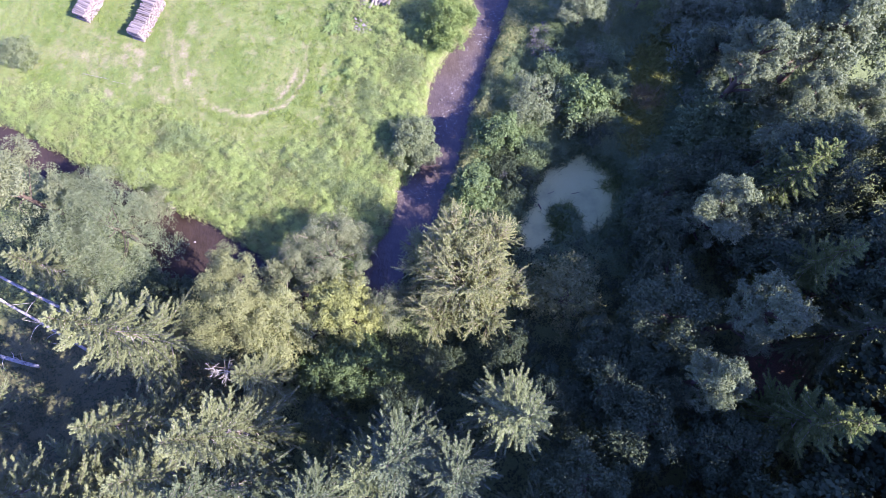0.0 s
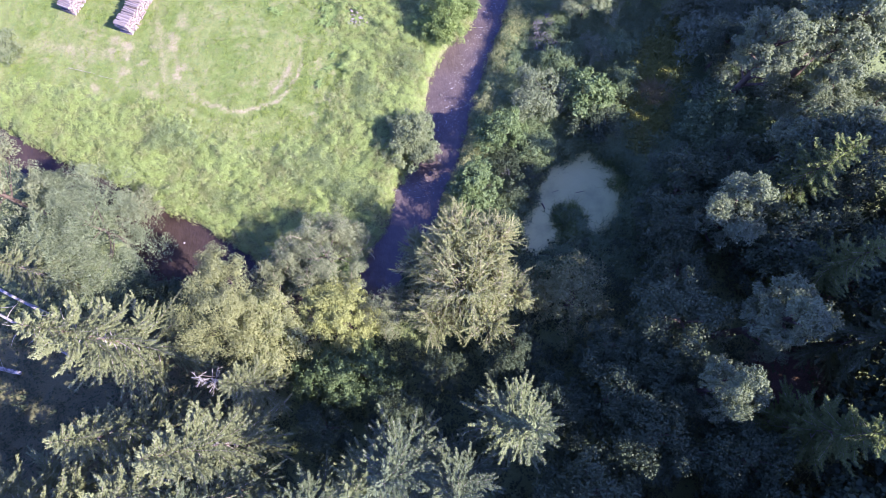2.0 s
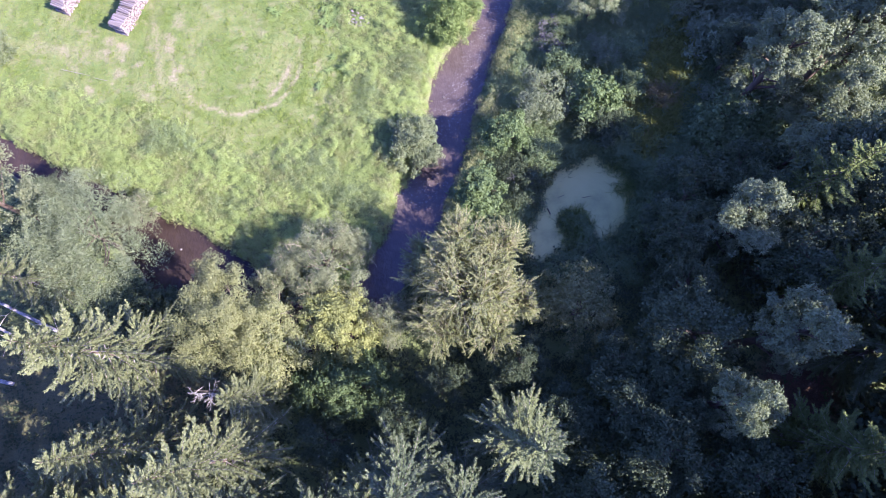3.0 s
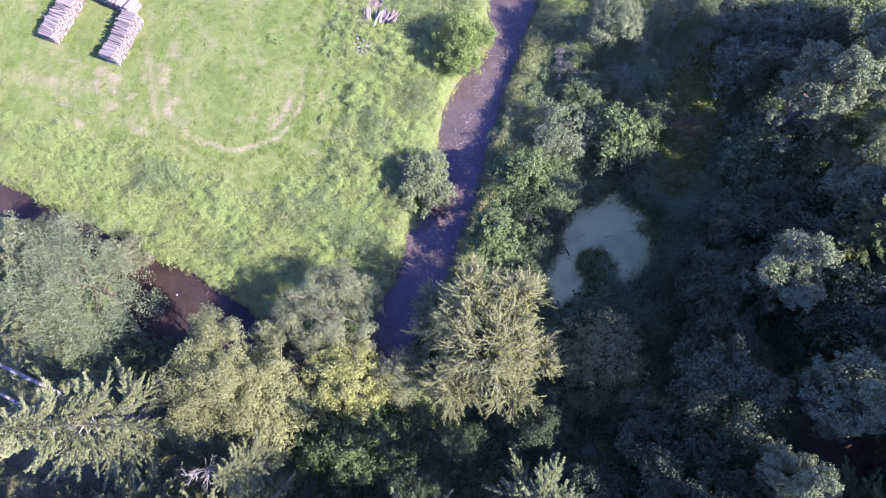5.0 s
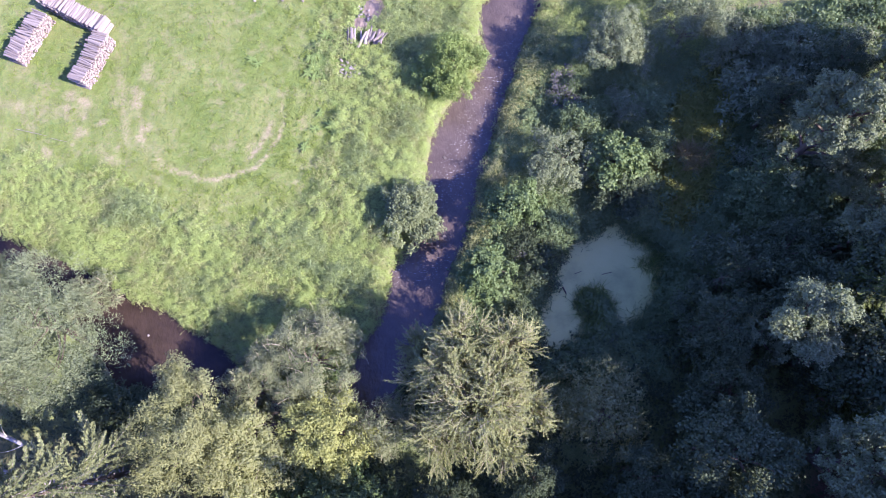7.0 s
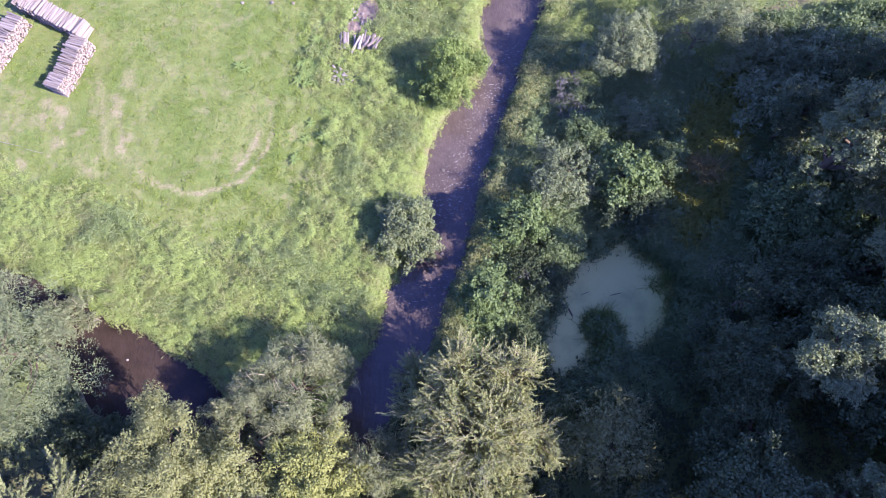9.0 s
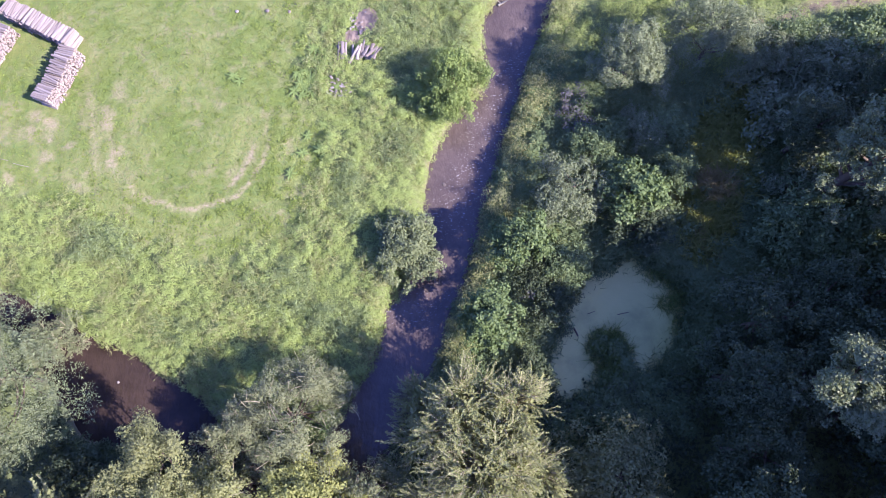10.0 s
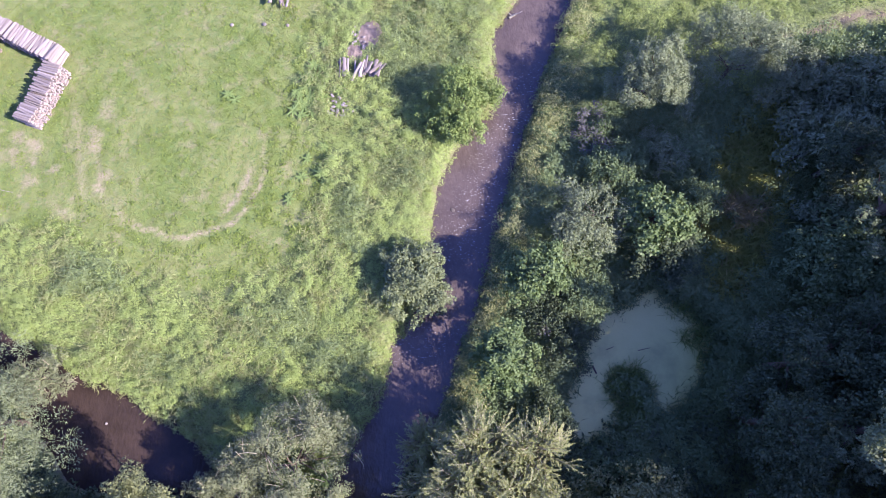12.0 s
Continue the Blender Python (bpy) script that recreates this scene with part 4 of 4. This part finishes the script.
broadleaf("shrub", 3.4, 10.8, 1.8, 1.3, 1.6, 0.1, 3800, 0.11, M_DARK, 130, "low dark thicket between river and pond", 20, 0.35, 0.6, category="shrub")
broadleaf("willow", 9.0, 26.7, 4.6, 2.1, 2.1, 0.2, 20000, 0.10, M_WILLOW_GREY, 128, "round silvery willow, its crown half in shadow", 30, 0.33, 0.4, M_BARK, 0, category="willow")
broadleaf("willow", 13.3, 28.0, 4.6, 2.5, 2.5, 0.2, 22000, 0.10, M_WILLOW_GREY, 129, "wide grey-green willow, half in shadow", 34, 0.32, 0.4, M_BARK, 0, category="willow")

broadleaf("shrub", -31.9, 24.6, 1.7, 1.4, 1.2, 0.0, 7000, 0.09, M_ALDER, 146, "low grey-green shrub at the edge of the meadow", 22, 0.36, 0.6, category="shrub")

D1 = broadleaf("bramble_thicket", 5.0, 16.4, 1.7, 1.5, 1.5, 0.05, 5000, 0.10, M_HERB_DARK, 131, "low dark green bramble thicket in the shade", 22, 0.35, 0.6, category="shrub", group="thickets of the shaded bank")
D2 = broadleaf("sallow_shrub", 9.8, 23.6, 1.8, 1.5, 1.4, 0.05, 5000, 0.11, M_WILLOW_GREY, 132, "grey-green sallow shrub in half shade", 22, 0.35, 0.4, category="shrub", group="thickets of the shaded bank")
for x, y, turn, size, ob in ((8.0, 23.2, 40, 0.8, D1), (10.0, 22.2, 10, 0.7, D1), (7.2, 25.2, 200, 0.7, D1), (7.2, 22.4, 150, 1.1, D1), (10.8, 23.6, 200, 1.0, D1), (11.2, 21.2, 260, 0.9, D1), 
                             (11.9, 12.2, 220, 0.9, D1), (6.9, 8.7, 33, 0.7, D1),
                             (17.8, 23.5, 15, 1.9, D2), (18.2, 27.0, 45, 1.2, D2), (19.3, 26.6, 80, 1.5, D2), (19.4, 24.2, 130, 1.4, D2), (21.4, 27.6, 210, 1.5, D1), (22.6, 25.9, 300, 1.7, D2), (24.6, 27.8, 45, 1.6, D1),
                             (16.4, 27.6, 95, 1.2, D2), (18.2, 28.4, 170, 1.2, D1), (23.4, 29.0, 10, 1.2, D1), (17.6, 20.6, 60, 1.2, D2), (18.0, 16.2, 5, 1.5, D1), (17.1, 18.4, 50, 1.6, D1), (16.2, 17.0, 110, 1.3, D1), (19.2, 17.6, 170, 1.7, D1), (19.6, 15.2, 290, 1.7, D1), (21.6, 14.8, 75, 1.8, D1), (22.6, 18.6, 120, 1.7, D1), (20.4, 22.4, 330, 1.6, D2), (20.0, 18.8, 140, 1.8, D2), (22.9, 19.4, 20, 1.8, D1), (19.2, 20.9, 20, 1.6, D1), (24.2, 19.6, 70, 1.8, D2)):
    planted(ob, x, y, turn, size)

# ---- spruces of the south bank ----
S1 = spruce(3.0, -0.6, 13.8, 3.0, 201, M_SPRUCE_BLUE, "tall spruce with sunlit grey-green top and drooping boughs")
S2 = spruce(-2.7, -2.6, 14.4, 3.0, 202, M_SPRUCE, "tall spruce with sunlit top")
S3 = spruce(-11.6, -1.7, 14.6, 3.2, 203, M_SPRUCE_PALE, "tall spruce, pale green in the sun")
S4 = spruce(-17.3, 3.3, 14.2, 3.5, 204, M_SPRUCE_PALE, "tall spruce with long pale sunlit boughs")
S5 = spruce(18.0, 11.7, 12.6, 2.6, 205, M_SPRUCE_LIME, "spruce with yellowish green sunlit tips among dark trees")

# ---- trees of the eastern wood ----
A1 = broadleaf("poplar", 14.7, 10.4, 11.0, 2.2, 2.2, 0.5, 27000, 0.088, M_ASPEN, 301, "tall poplar with shiny grey-green leaves", 46, 0.29, 0.85)
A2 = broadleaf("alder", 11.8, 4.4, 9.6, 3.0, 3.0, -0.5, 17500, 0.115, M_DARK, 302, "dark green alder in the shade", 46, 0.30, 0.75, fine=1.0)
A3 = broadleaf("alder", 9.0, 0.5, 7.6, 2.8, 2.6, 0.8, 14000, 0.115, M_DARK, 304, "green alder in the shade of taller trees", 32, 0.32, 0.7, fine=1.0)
for x, y, turn, size, ob, lab in (
        (11.0, 1.6, 130, 0.8, A2, ""), (17.8, 19.6, 200, 1.02, A1, "poplar with sunlit silvery leaves"), (22.6, 22.2, 310, 1.25, A1, "tall poplar with silvery leaves at the bank"), (25.4, 23.6, 100, 1.05, A1, "tall poplar with silvery leaves at the bank"), (18.6, 14.2, 60, 0.84, A1, "poplar with a few sunlit leaves"), (22.0, 14.6, 150, 0.9, A1, "poplar with sunlit silvery leaves"),
        (20.9, 17.2, 20, 0.88, A1, "poplar with sunlit silvery leaves"), (24.6, 17.2, 80, 0.82, A1, "poplar with sunlit silvery leaves"), (21.2, 20.2, 250, 1.2, A1, "poplar with sunlit silvery leaves"), (16.1, 14.0, 290, 0.66, A2, ""), (17.8, 8.8, 120, 1.02, A2, ""),
        (10.1, -1.4, 50, 0.92, A2, ""), (12.4, 10.6, 130, 0.76, A2, ""), (8.3, 3.4, 200, 0.62, A2, ""), (17.2, 22.4, 20, 0.56, A2, "")):
    planted(ob, x, y, turn, size, lab)
planted(A1, 12.8, 1.0, 70, 1.14, "tall slender poplar with its top in the sun", 0.72)
planted(A1, 16.0, 4.3, 160, 1.15, "tall slender poplar with its top in the sun", 0.85)
for x, y, turn, size, ob in (
        (14.5, -2.5, 20, 0.95, A2), (6.6, -4.0, 90, 1.0, A2), (-1.0, 2.0, 30, 0.52, A3), (3.4, 3.0, 80, 0.62, A3), (13.6, 13.0, 10, 0.85, A3), (15.6, 11.6, 200, 0.78, A2), (12.5, 7.2, 320, 0.72, A2), (16.8, 11.4, 30, 0.92, A2),
        (20.4, 13.2, 40, 1.15, A2), (25.5, 13.5, 220, 1.0, A2), (22.8, 6.6, 300, 1.2, A2), (24.5, 22.0, 15, 1.15, A2),
        (20.5, 24.6, 140, 0.62, A2), (-3.6, -0.2, 10, 0.55, A3), (-7.4, -1.2, 140, 0.6, A3), (26.0, 2.0, 70, 1.2, A2), (5.6, 0.4, 170, 0.75, A3)):
    planted(ob, x, y, turn, size)
broadleaf("tree", 6.9, 6.2, 3.8, 2.8, 2.6, 0.4, 10000, 0.13, M_OLIVE, 303, "small olive-brown tree in the shade", 30, 0.33, 0.6)
for x, y, turn, size, ob in (
        (19.0, 6.9, 140, 0.95, S5), (17.4, -0.9, 200, 1.05, S5), (21.5, 3.6, 80, 1.0, S1), (0.1, -3.4, 100, 0.88, S2),
        (-4.4, -3.4, 50, 0.87, S1), (-16.6, -1.2, 120, 0.84, S3), (-13.6, -3.2, 240, 0.98, S3), (-24.3, 7.6, 60, 0.58, S4), (-11.0, 1.2, 20, 0.62, S3),
        # spruces here west of x = -16 are unseen, added to shade the ground
        (-7.2, -5.0, 70, 0.9, S2), (-11.8, -4.3, 15, 0.98, S2), (-16.6, -5.2, 95, 0.95, S3), (-21.0, -4.4, 20, 0.95, S4), (4.6, -6.5, 33, 0.95, S1), (-18.6, -5.0, 200, 0.95, S4)):
    planted(ob, x, y, turn, size)

# ---- low growth ----
dry = lambda x, y: smooth(-0.12, 0.12, np.minimum(river_gap(x, y) + 0.25 * wobble(x * 1.1, y * 1.1), pond_gap(x, y) + 0.1))
mid_x = lambda y: np.interp(y, RIVER[:22, 1][::-1], RIVER[:22, 0][::-1])
open_spot = lambda x, y: np.minimum.reduce([np.hypot((x + 5.6) / 0.9, (y - 31.1) / 1.1), np.hypot(x + 6.2, y - 30.0) / 0.6, np.hypot(x + 7.0, y - 26.7) / 0.6, np.hypot((x + 5.7) / 1.4, (y - 28.8) / 0.5)])
bank_w = lambda x, y: smooth(0.8, 1.1, open_spot(x, y)) * (1 - meadow(x, y)) * dry(x, y) * (x < mid_x(y)) * (y > np.interp(x, [-36, -28, -22, -18, -14, -9, -5], [18, 16, 14, 11.5, 9, 7.5, 9]))
patches = lambda x, y: np.maximum.reduce([smooth(1.1, 0.6, np.hypot((x - a) / c, (y - b) / d) + 0.25 * wobble(x, y)) for a, b, c, d in ((-18.8, 17.7, 2.4, 1.3), (-9.4, 15.2, 2.2, 1.5), (-6.1, 20.5, 1.0, 2.0), (-6.6, 13.7, 1.8, 1.0), (-15.2, 13.2, 1.4, 0.9), (-3.6, 23.0, 1.6, 1.2), (-2.4, 29.8, 2.6, 3.4), (-1.0, 33.0, 2.5, 2.0))])
hx, hy = scatter(11, 19000, -34, 6, 7, 37, lambda x, y: bank_w(x, y) * (1 - 0.6 * patches(x, y)))
stuff("tall_herbs", hx, hy, 62, 0.068, 0.44, M_HERB, 12, "dense sunlit green herbs and nettles along the river bank", np.maximum(0.10, 0.95 * tall(hx, hy)) * (0.45 + 0.55 * smooth(0.55, 0.0, meadow(hx, hy))), "herbs", 0.27, flat=0.10, toned=0.42)
bank_e = lambda x, y: dry(x, y) * (x > mid_x(y)) * (y > np.interp(x, [-5, 0, 4, 12, 30], [6, 7, 8, 8, 12]))
hx, hy = scatter(51, 17000, -34, 6, 7, 37, lambda x, y: bank_w(x, y) * patches(x, y))
stuff("grey_herbs", hx, hy, 34, 0.15, 0.2, M_HERB_GREY, 52, "patches of taller grey-green feathery herbs", np.maximum(0.3, tall(hx, hy) + 0.25), "herbs", 0.3, flat=0.45)
hx, hy = scatter(53, 6000, -34, 6, 7, 37, lambda x, y: bank_w(x, y) * 0.6)
stuff("bank_grass", hx, hy, 18, 0.022, 0.3, M_HERB_PALE, 54, "long bent grass among the herbs of the bank", 0.42, "grass", 0.2, blade=True, flat=1.0)
hx, hy = scatter(55, 700, 2, 8, 13, 27.5, lambda x, y: bank_e(x, y) * np.maximum(smooth(1.0, 0.5, np.hypot((x - 6.2) / 1.2, (y - 24.9) / 1.7)), smooth(1.0, 0.5, np.hypot((x - 3.0) / 0.7, (y - 14.9) / 0.9))))
stuff("balsam", hx, hy, 30, 0.12, 0.45, M_BALSAM, 56, "mauve flowering balsam in the shade", 1.1, "flowers", 0.3)
hx, hy = scatter(13, 6000, -34, 6, 7, 37, lambda x, y: bank_w(x, y) * (np.sin(x * 0.9 + 2) * np.sin(y * 0.7 + 1) + 0.4 * np.sin(x * 2.3) > 0.1))
stuff("pale_herbs", hx, hy, 36, 0.17, 0.16, M_HERB_PALE, 14, "pale feathery herbs going to seed", np.maximum(0.25, tall(hx, hy) + 0.15), "herbs", 0.32, flat=0.8)
glade = lambda x, y: smooth(1.0, 0.75, np.hypot((x - 13.7 - 0.28 * (y - 21.5)) / 2.2, (y - 21.6) / 5.4) + 0.2 * wobble(x, y))
hx, hy = scatter(15, 8500, -4, 24, 7, 38, lambda x, y: bank_e(x, y) * (1 - 0.85 * glade(x, y)) * smooth(29.5, 27.5, y + 0.2 * (x - 8)))
stuff("shaded_herbs", hx, hy, 40, 0.125, 0.42, M_HERB_DARK, 16, "dense dark green nettles and herbs on the shaded bank", np.maximum(0.15, tall(hx, hy, 2) + 0.1 * smooth(12, 2, hx)) * (0.5 + 0.5 * smooth(1.6, 4.0, hx - mid_x(hy))), "herbs", 0.36)
hx, hy = scatter(21, 3600, 2, 32, 24, 40, lambda x, y: bank_e(x, y) * smooth(27.5, 29.5, y + 0.2 * (x - 8)) * (1 - 0.95 * footpath(x, y)))
stuff("sunny_herbs", hx, hy, 46, 0.12, 0.3, M_HERB_MID, 22, "sunlit green herbs at the upper bank", np.maximum(0.15, tall(hx, hy, 1)), "herbs", 0.36)
hx, hy = scatter(57, 5200, -5, 9, 11, 35, lambda x, y: bank_e(x, y) * smooth(2.9, 1.6, x - mid_x(y) - 0.9 + 0.5 * wobble(x, y)))
stuff("feathery_herbs", hx, hy, 34, 0.13, 0.2, M_HERB_PALE, 58, "pale feathery herbs and grasses hanging over the river's edge", np.maximum(0.35, tall(hx, hy, 3) + 0.2), "herbs", 0.3, flat=0.6)
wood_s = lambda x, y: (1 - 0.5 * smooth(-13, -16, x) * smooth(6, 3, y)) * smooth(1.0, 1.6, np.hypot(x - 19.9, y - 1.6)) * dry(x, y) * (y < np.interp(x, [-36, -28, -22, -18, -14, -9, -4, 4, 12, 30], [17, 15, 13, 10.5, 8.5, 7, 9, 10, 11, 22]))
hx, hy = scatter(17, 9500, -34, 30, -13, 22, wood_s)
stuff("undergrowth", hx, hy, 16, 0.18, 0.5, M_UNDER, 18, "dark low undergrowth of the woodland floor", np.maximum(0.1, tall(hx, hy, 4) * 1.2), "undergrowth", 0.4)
gx, gy = scatter(19, 15000, -36, -5, 16, 38, lambda x, y: meadow(x, y) * (1 - 0.8 * track(x, y)))
stuff("meadow_grass", gx, gy, 5, 0.03, 0.3, M_GRASS, 20, "short mown meadow grass, sunlit", 0.09, "grass", 0.12, blade=True, flat=0.9)

# low leafy weeds in the meadow
hx, hy = scatter(41, 9000, -34, -6, 17, 37, lambda x, y: meadow(x, y) * (1 - track(x, y)) * (0.12 + 0.6 * smooth(-13, -9, x) + 0.5 * smooth(22, 19.5, y)) * (np.sin(x * 2.1 + y) * np.sin(y * 1.7 - x * 0.6) + 0.6 * np.sin(x * 5 + 2) * np.sin(y * 4.4) > -0.1))
stuff("meadow_weeds", hx, hy, 13, 0.095, 0.5, M_GRASS, 42, "low leafy weeds scattered in the mown grass", 0.11, "weeds", 0.15)

# reeds, sedges and floating bits of the pond
islet = lambda x, y: 0.8 * smooth(-0.35, 0.1, pond_gap(x, y)) * smooth(1.0, 0.7, np.hypot((x - 7.35) / 1.25, (y - 11.8) / 1.6))
hx, hy = scatter(31, 1100, 5.5, 9.2, 9.8, 14, lambda x, y: np.maximum(islet(x, y), 0.9 * smooth(1.0, 0.6, np.minimum(np.hypot(x - 5.05, y - 11.0) / 0.35, np.hypot((x - 9.75) / 0.3, (y - 12.1) / 0.6)))))
ex, ey = scatter(36, 420, 9.6, 12.2, 13.2, 16.6, lambda x, y: np.maximum(0.7 * smooth(1.0, 0.6, np.hypot((x - 10.7) / 0.75, (y - 14.5) / 0.3)), smooth(0.15, -0.1, pond_gap(x, y)) * smooth(-0.5, -0.1, pond_gap(x, y))))
hx, hy = np.concatenate([hx, ex]), np.concatenate([hy, ey])
stuff("reeds", hx, hy, 26, 0.03, 0.3, M_BANKSHRUB, 32, "green reeds standing in the pond", 0.34 + np.maximum(0, WATER_Z - land(hx, hy)), "reeds", 0.16, blade=True, flat=0.7)
hx, hy = scatter(33, 2600, 2.5, 13, 7.5, 18.5, lambda x, y: smooth(-0.45, -0.1, pond_gap(x, y)) * smooth(0.9, 0.4, pond_gap(x, y)) * 0.8)
stuff("sedges", hx, hy, 12, 0.045, 0.3, M_HERB_DARK, 34, "dark sedges fringing the pond", 0.5, "sedges", 0.16, blade=True, flat=0.8)
hx, hy = scatter(35, 160, 12.3, 14.6, 19.6, 21.6, lambda x, y: smooth(1.0, 0.5, np.hypot((x - 13.4) / 0.9, (y - 20.5) / 0.75)))
stuff("dry_grass", hx, hy, 34, 0.05, 0.3, M_DRYGRASS, 36, "straw-coloured tuft of dry grass", 0.8, "dry grass", 0.2, blade=True, flat=0.8)
hx, hy = scatter(37, 5000, 9, 18.5, 15, 28.5, lambda x, y: glade(x, y) * dry(x, y) * 0.9)
stuff("rank_grass", hx, hy, 22, 0.06, 0.3, M_RANK, 38, "rank yellowish grass in a shaded glade", 0.45, "grass", 0.25, blade=True, flat=1.1)
hx, hy = scatter(39, 380, 10, 18, 15, 28, lambda x, y: glade(x, y) * dry(x, y) * (np.sin(x * 1.3) * np.sin(y * 0.9 + 1) > 0.1))
stuff("faded_grass", hx, hy, 22, 0.05, 0.3, M_DRYGRASS, 40, "faded brownish grass in the shaded glade", 0.4, "grass", 0.25, blade=True, flat=1.1)


def dock_plant(seed):
    """A rosette of large tongue-shaped leaves, each a part."""
    r = rng(seed)
    plant = new("dock_plant")
    for i in range(9):
        a, L = 6.283 * i / 9 + r.normal(0, 0.25), 0.26 + 0.20 * r.random()
        t = np.linspace(0, 1, 6)
        w = np.sin(np.pi * np.clip(t * 0.92 + 0.06, 0, 1)) * 0.052
        zz = 0.12 + L * (0.45 * t - 0.5 * t ** 2 * (0.7 + 0.5 * r.random()))
        V = np.concatenate([np.column_stack([L * t, w, zz + 0.02]), np.column_stack([L * t, 0 * t, zz]), np.column_stack([L * t, -w, zz + 0.02])])
        q = np.arange(5)
        F = np.concatenate([np.stack([q, q + 6, q + 7, q + 1], -1), np.stack([q + 6, q + 12, q + 13, q + 7], -1)])
        ob = mesh_object("leaf", V, F, M_DOCK, True)
        ob.matrix_basis = pose(0, 0, 0, 0, 0, math.degrees(a))
        ob.parent = plant
    return tagged(plant, "large-leaved dock plant among the weeds", "dock plant", "docks by the meadow")


docks = [dock_plant(k) for k in (81, 82)]
dx, dy = scatter(83, 330, -11, -6.2, 21.5, 32.5, lambda x, y: np.maximum(0.9 * smooth(1.1, 0.7, np.hypot((x + 8.5 - 0.2 * (y - 27.5)) / 0.85, (y - 27.6) / 1.8)), 0.10 * smooth(1.0, 0.5, np.abs(x + 8.0 - 0.12 * (y - 27)) / 1.7)))
for i, (x, y) in enumerate(zip(dx, dy)):
    c = copy_thing(docks[i % 2], pose(x, y, float(land(x, y)) + 0.02, 0, 0, i * 47.0))
    c.scale = (0.85 + 0.05 * (i % 8),) * 3
for k, (x, y) in zip(docks, ((-12.9, 27.5), (-12.5, 27.2))):
    k.location = (x, y, float(land(x, y)))
# tall trees added beyond the eastern edge of the view, to shade the wood
A4 = broadleaf("alder", 24.0, -6.5, 22.5, 4.8, 4.8, -7.0, 26000, 0.28, M_DARK, 401, "very tall alder added out of view to cast shade", 46, 0.32, 0.8, fine=1.0)
for x, y, turn, size, ob in ((24.6, -0.5, 100, 1.0, A4), (20.5, -11.0, 200, 1.0, A4), (28.5, 3.5, 300, 1.0, A4), (31.0, 8.0, 50, 1.0, A4),
                             (30.0, -5.5, 250, 1.05, A4), (13.5, -13.0, 10, 1.0, A4), (27.0, -12.0, 77, 1.05, A4), (18.2, -7.8, 130, 0.9, A4), (27.8, 9.4, 210, 0.8, A4), (12.5, -8.2, 30, 0.8, A4)):
    planted(ob, x, y, turn, size)


def plastic_sheet(x, y):
    """A white sheet thrown over a low heap, with folds."""
    n = Nodes("white_sheet", 0.4, 0.5)
    n.color(n.ramp(n.noise(3, 3), [(0.3, (0.62, 0.63, 0.66)), (0.7, (0.80, 0.80, 0.82))]))
    n.bump(n.noise(4, 4), 0.6, 0.08)
    u = np.linspace(-1, 1, 21)
    ob = grid_mesh("plastic_sheet", u, u, lambda a, b: 0.55 * np.exp(-2.2 * (a * a + b * b)) + 0.06 * wobble(a * 3, b * 3) + 0.06, n.mat)
    ob.matrix_basis = pose(x, y, float(land(x, y)) + 0.05, 0, 0, 25) @ Matrix.Diagonal((0.75, 0.45, 0.8, 1))
    return tagged(ob, "white plastic sheet covering a low heap", "sheet")


plastic_sheet(25.45, 30.55)

# unseen trees added where the wood goes on to the south
for x, y, turn, size, ob in ((-9.0, -9.5, 70, 1.0, S2), (-2.5, -10.5, 140, 1.05, S1), (-15.0, -10.0, 20, 1.0, S3), (-24.0, -6.5, 300, 1.0, S4), (3.0, -12.5, 60, 0.75, A4), (-28.5, -1.5, 10, 0.9, S3)):
    planted(ob, x, y, turn, size)
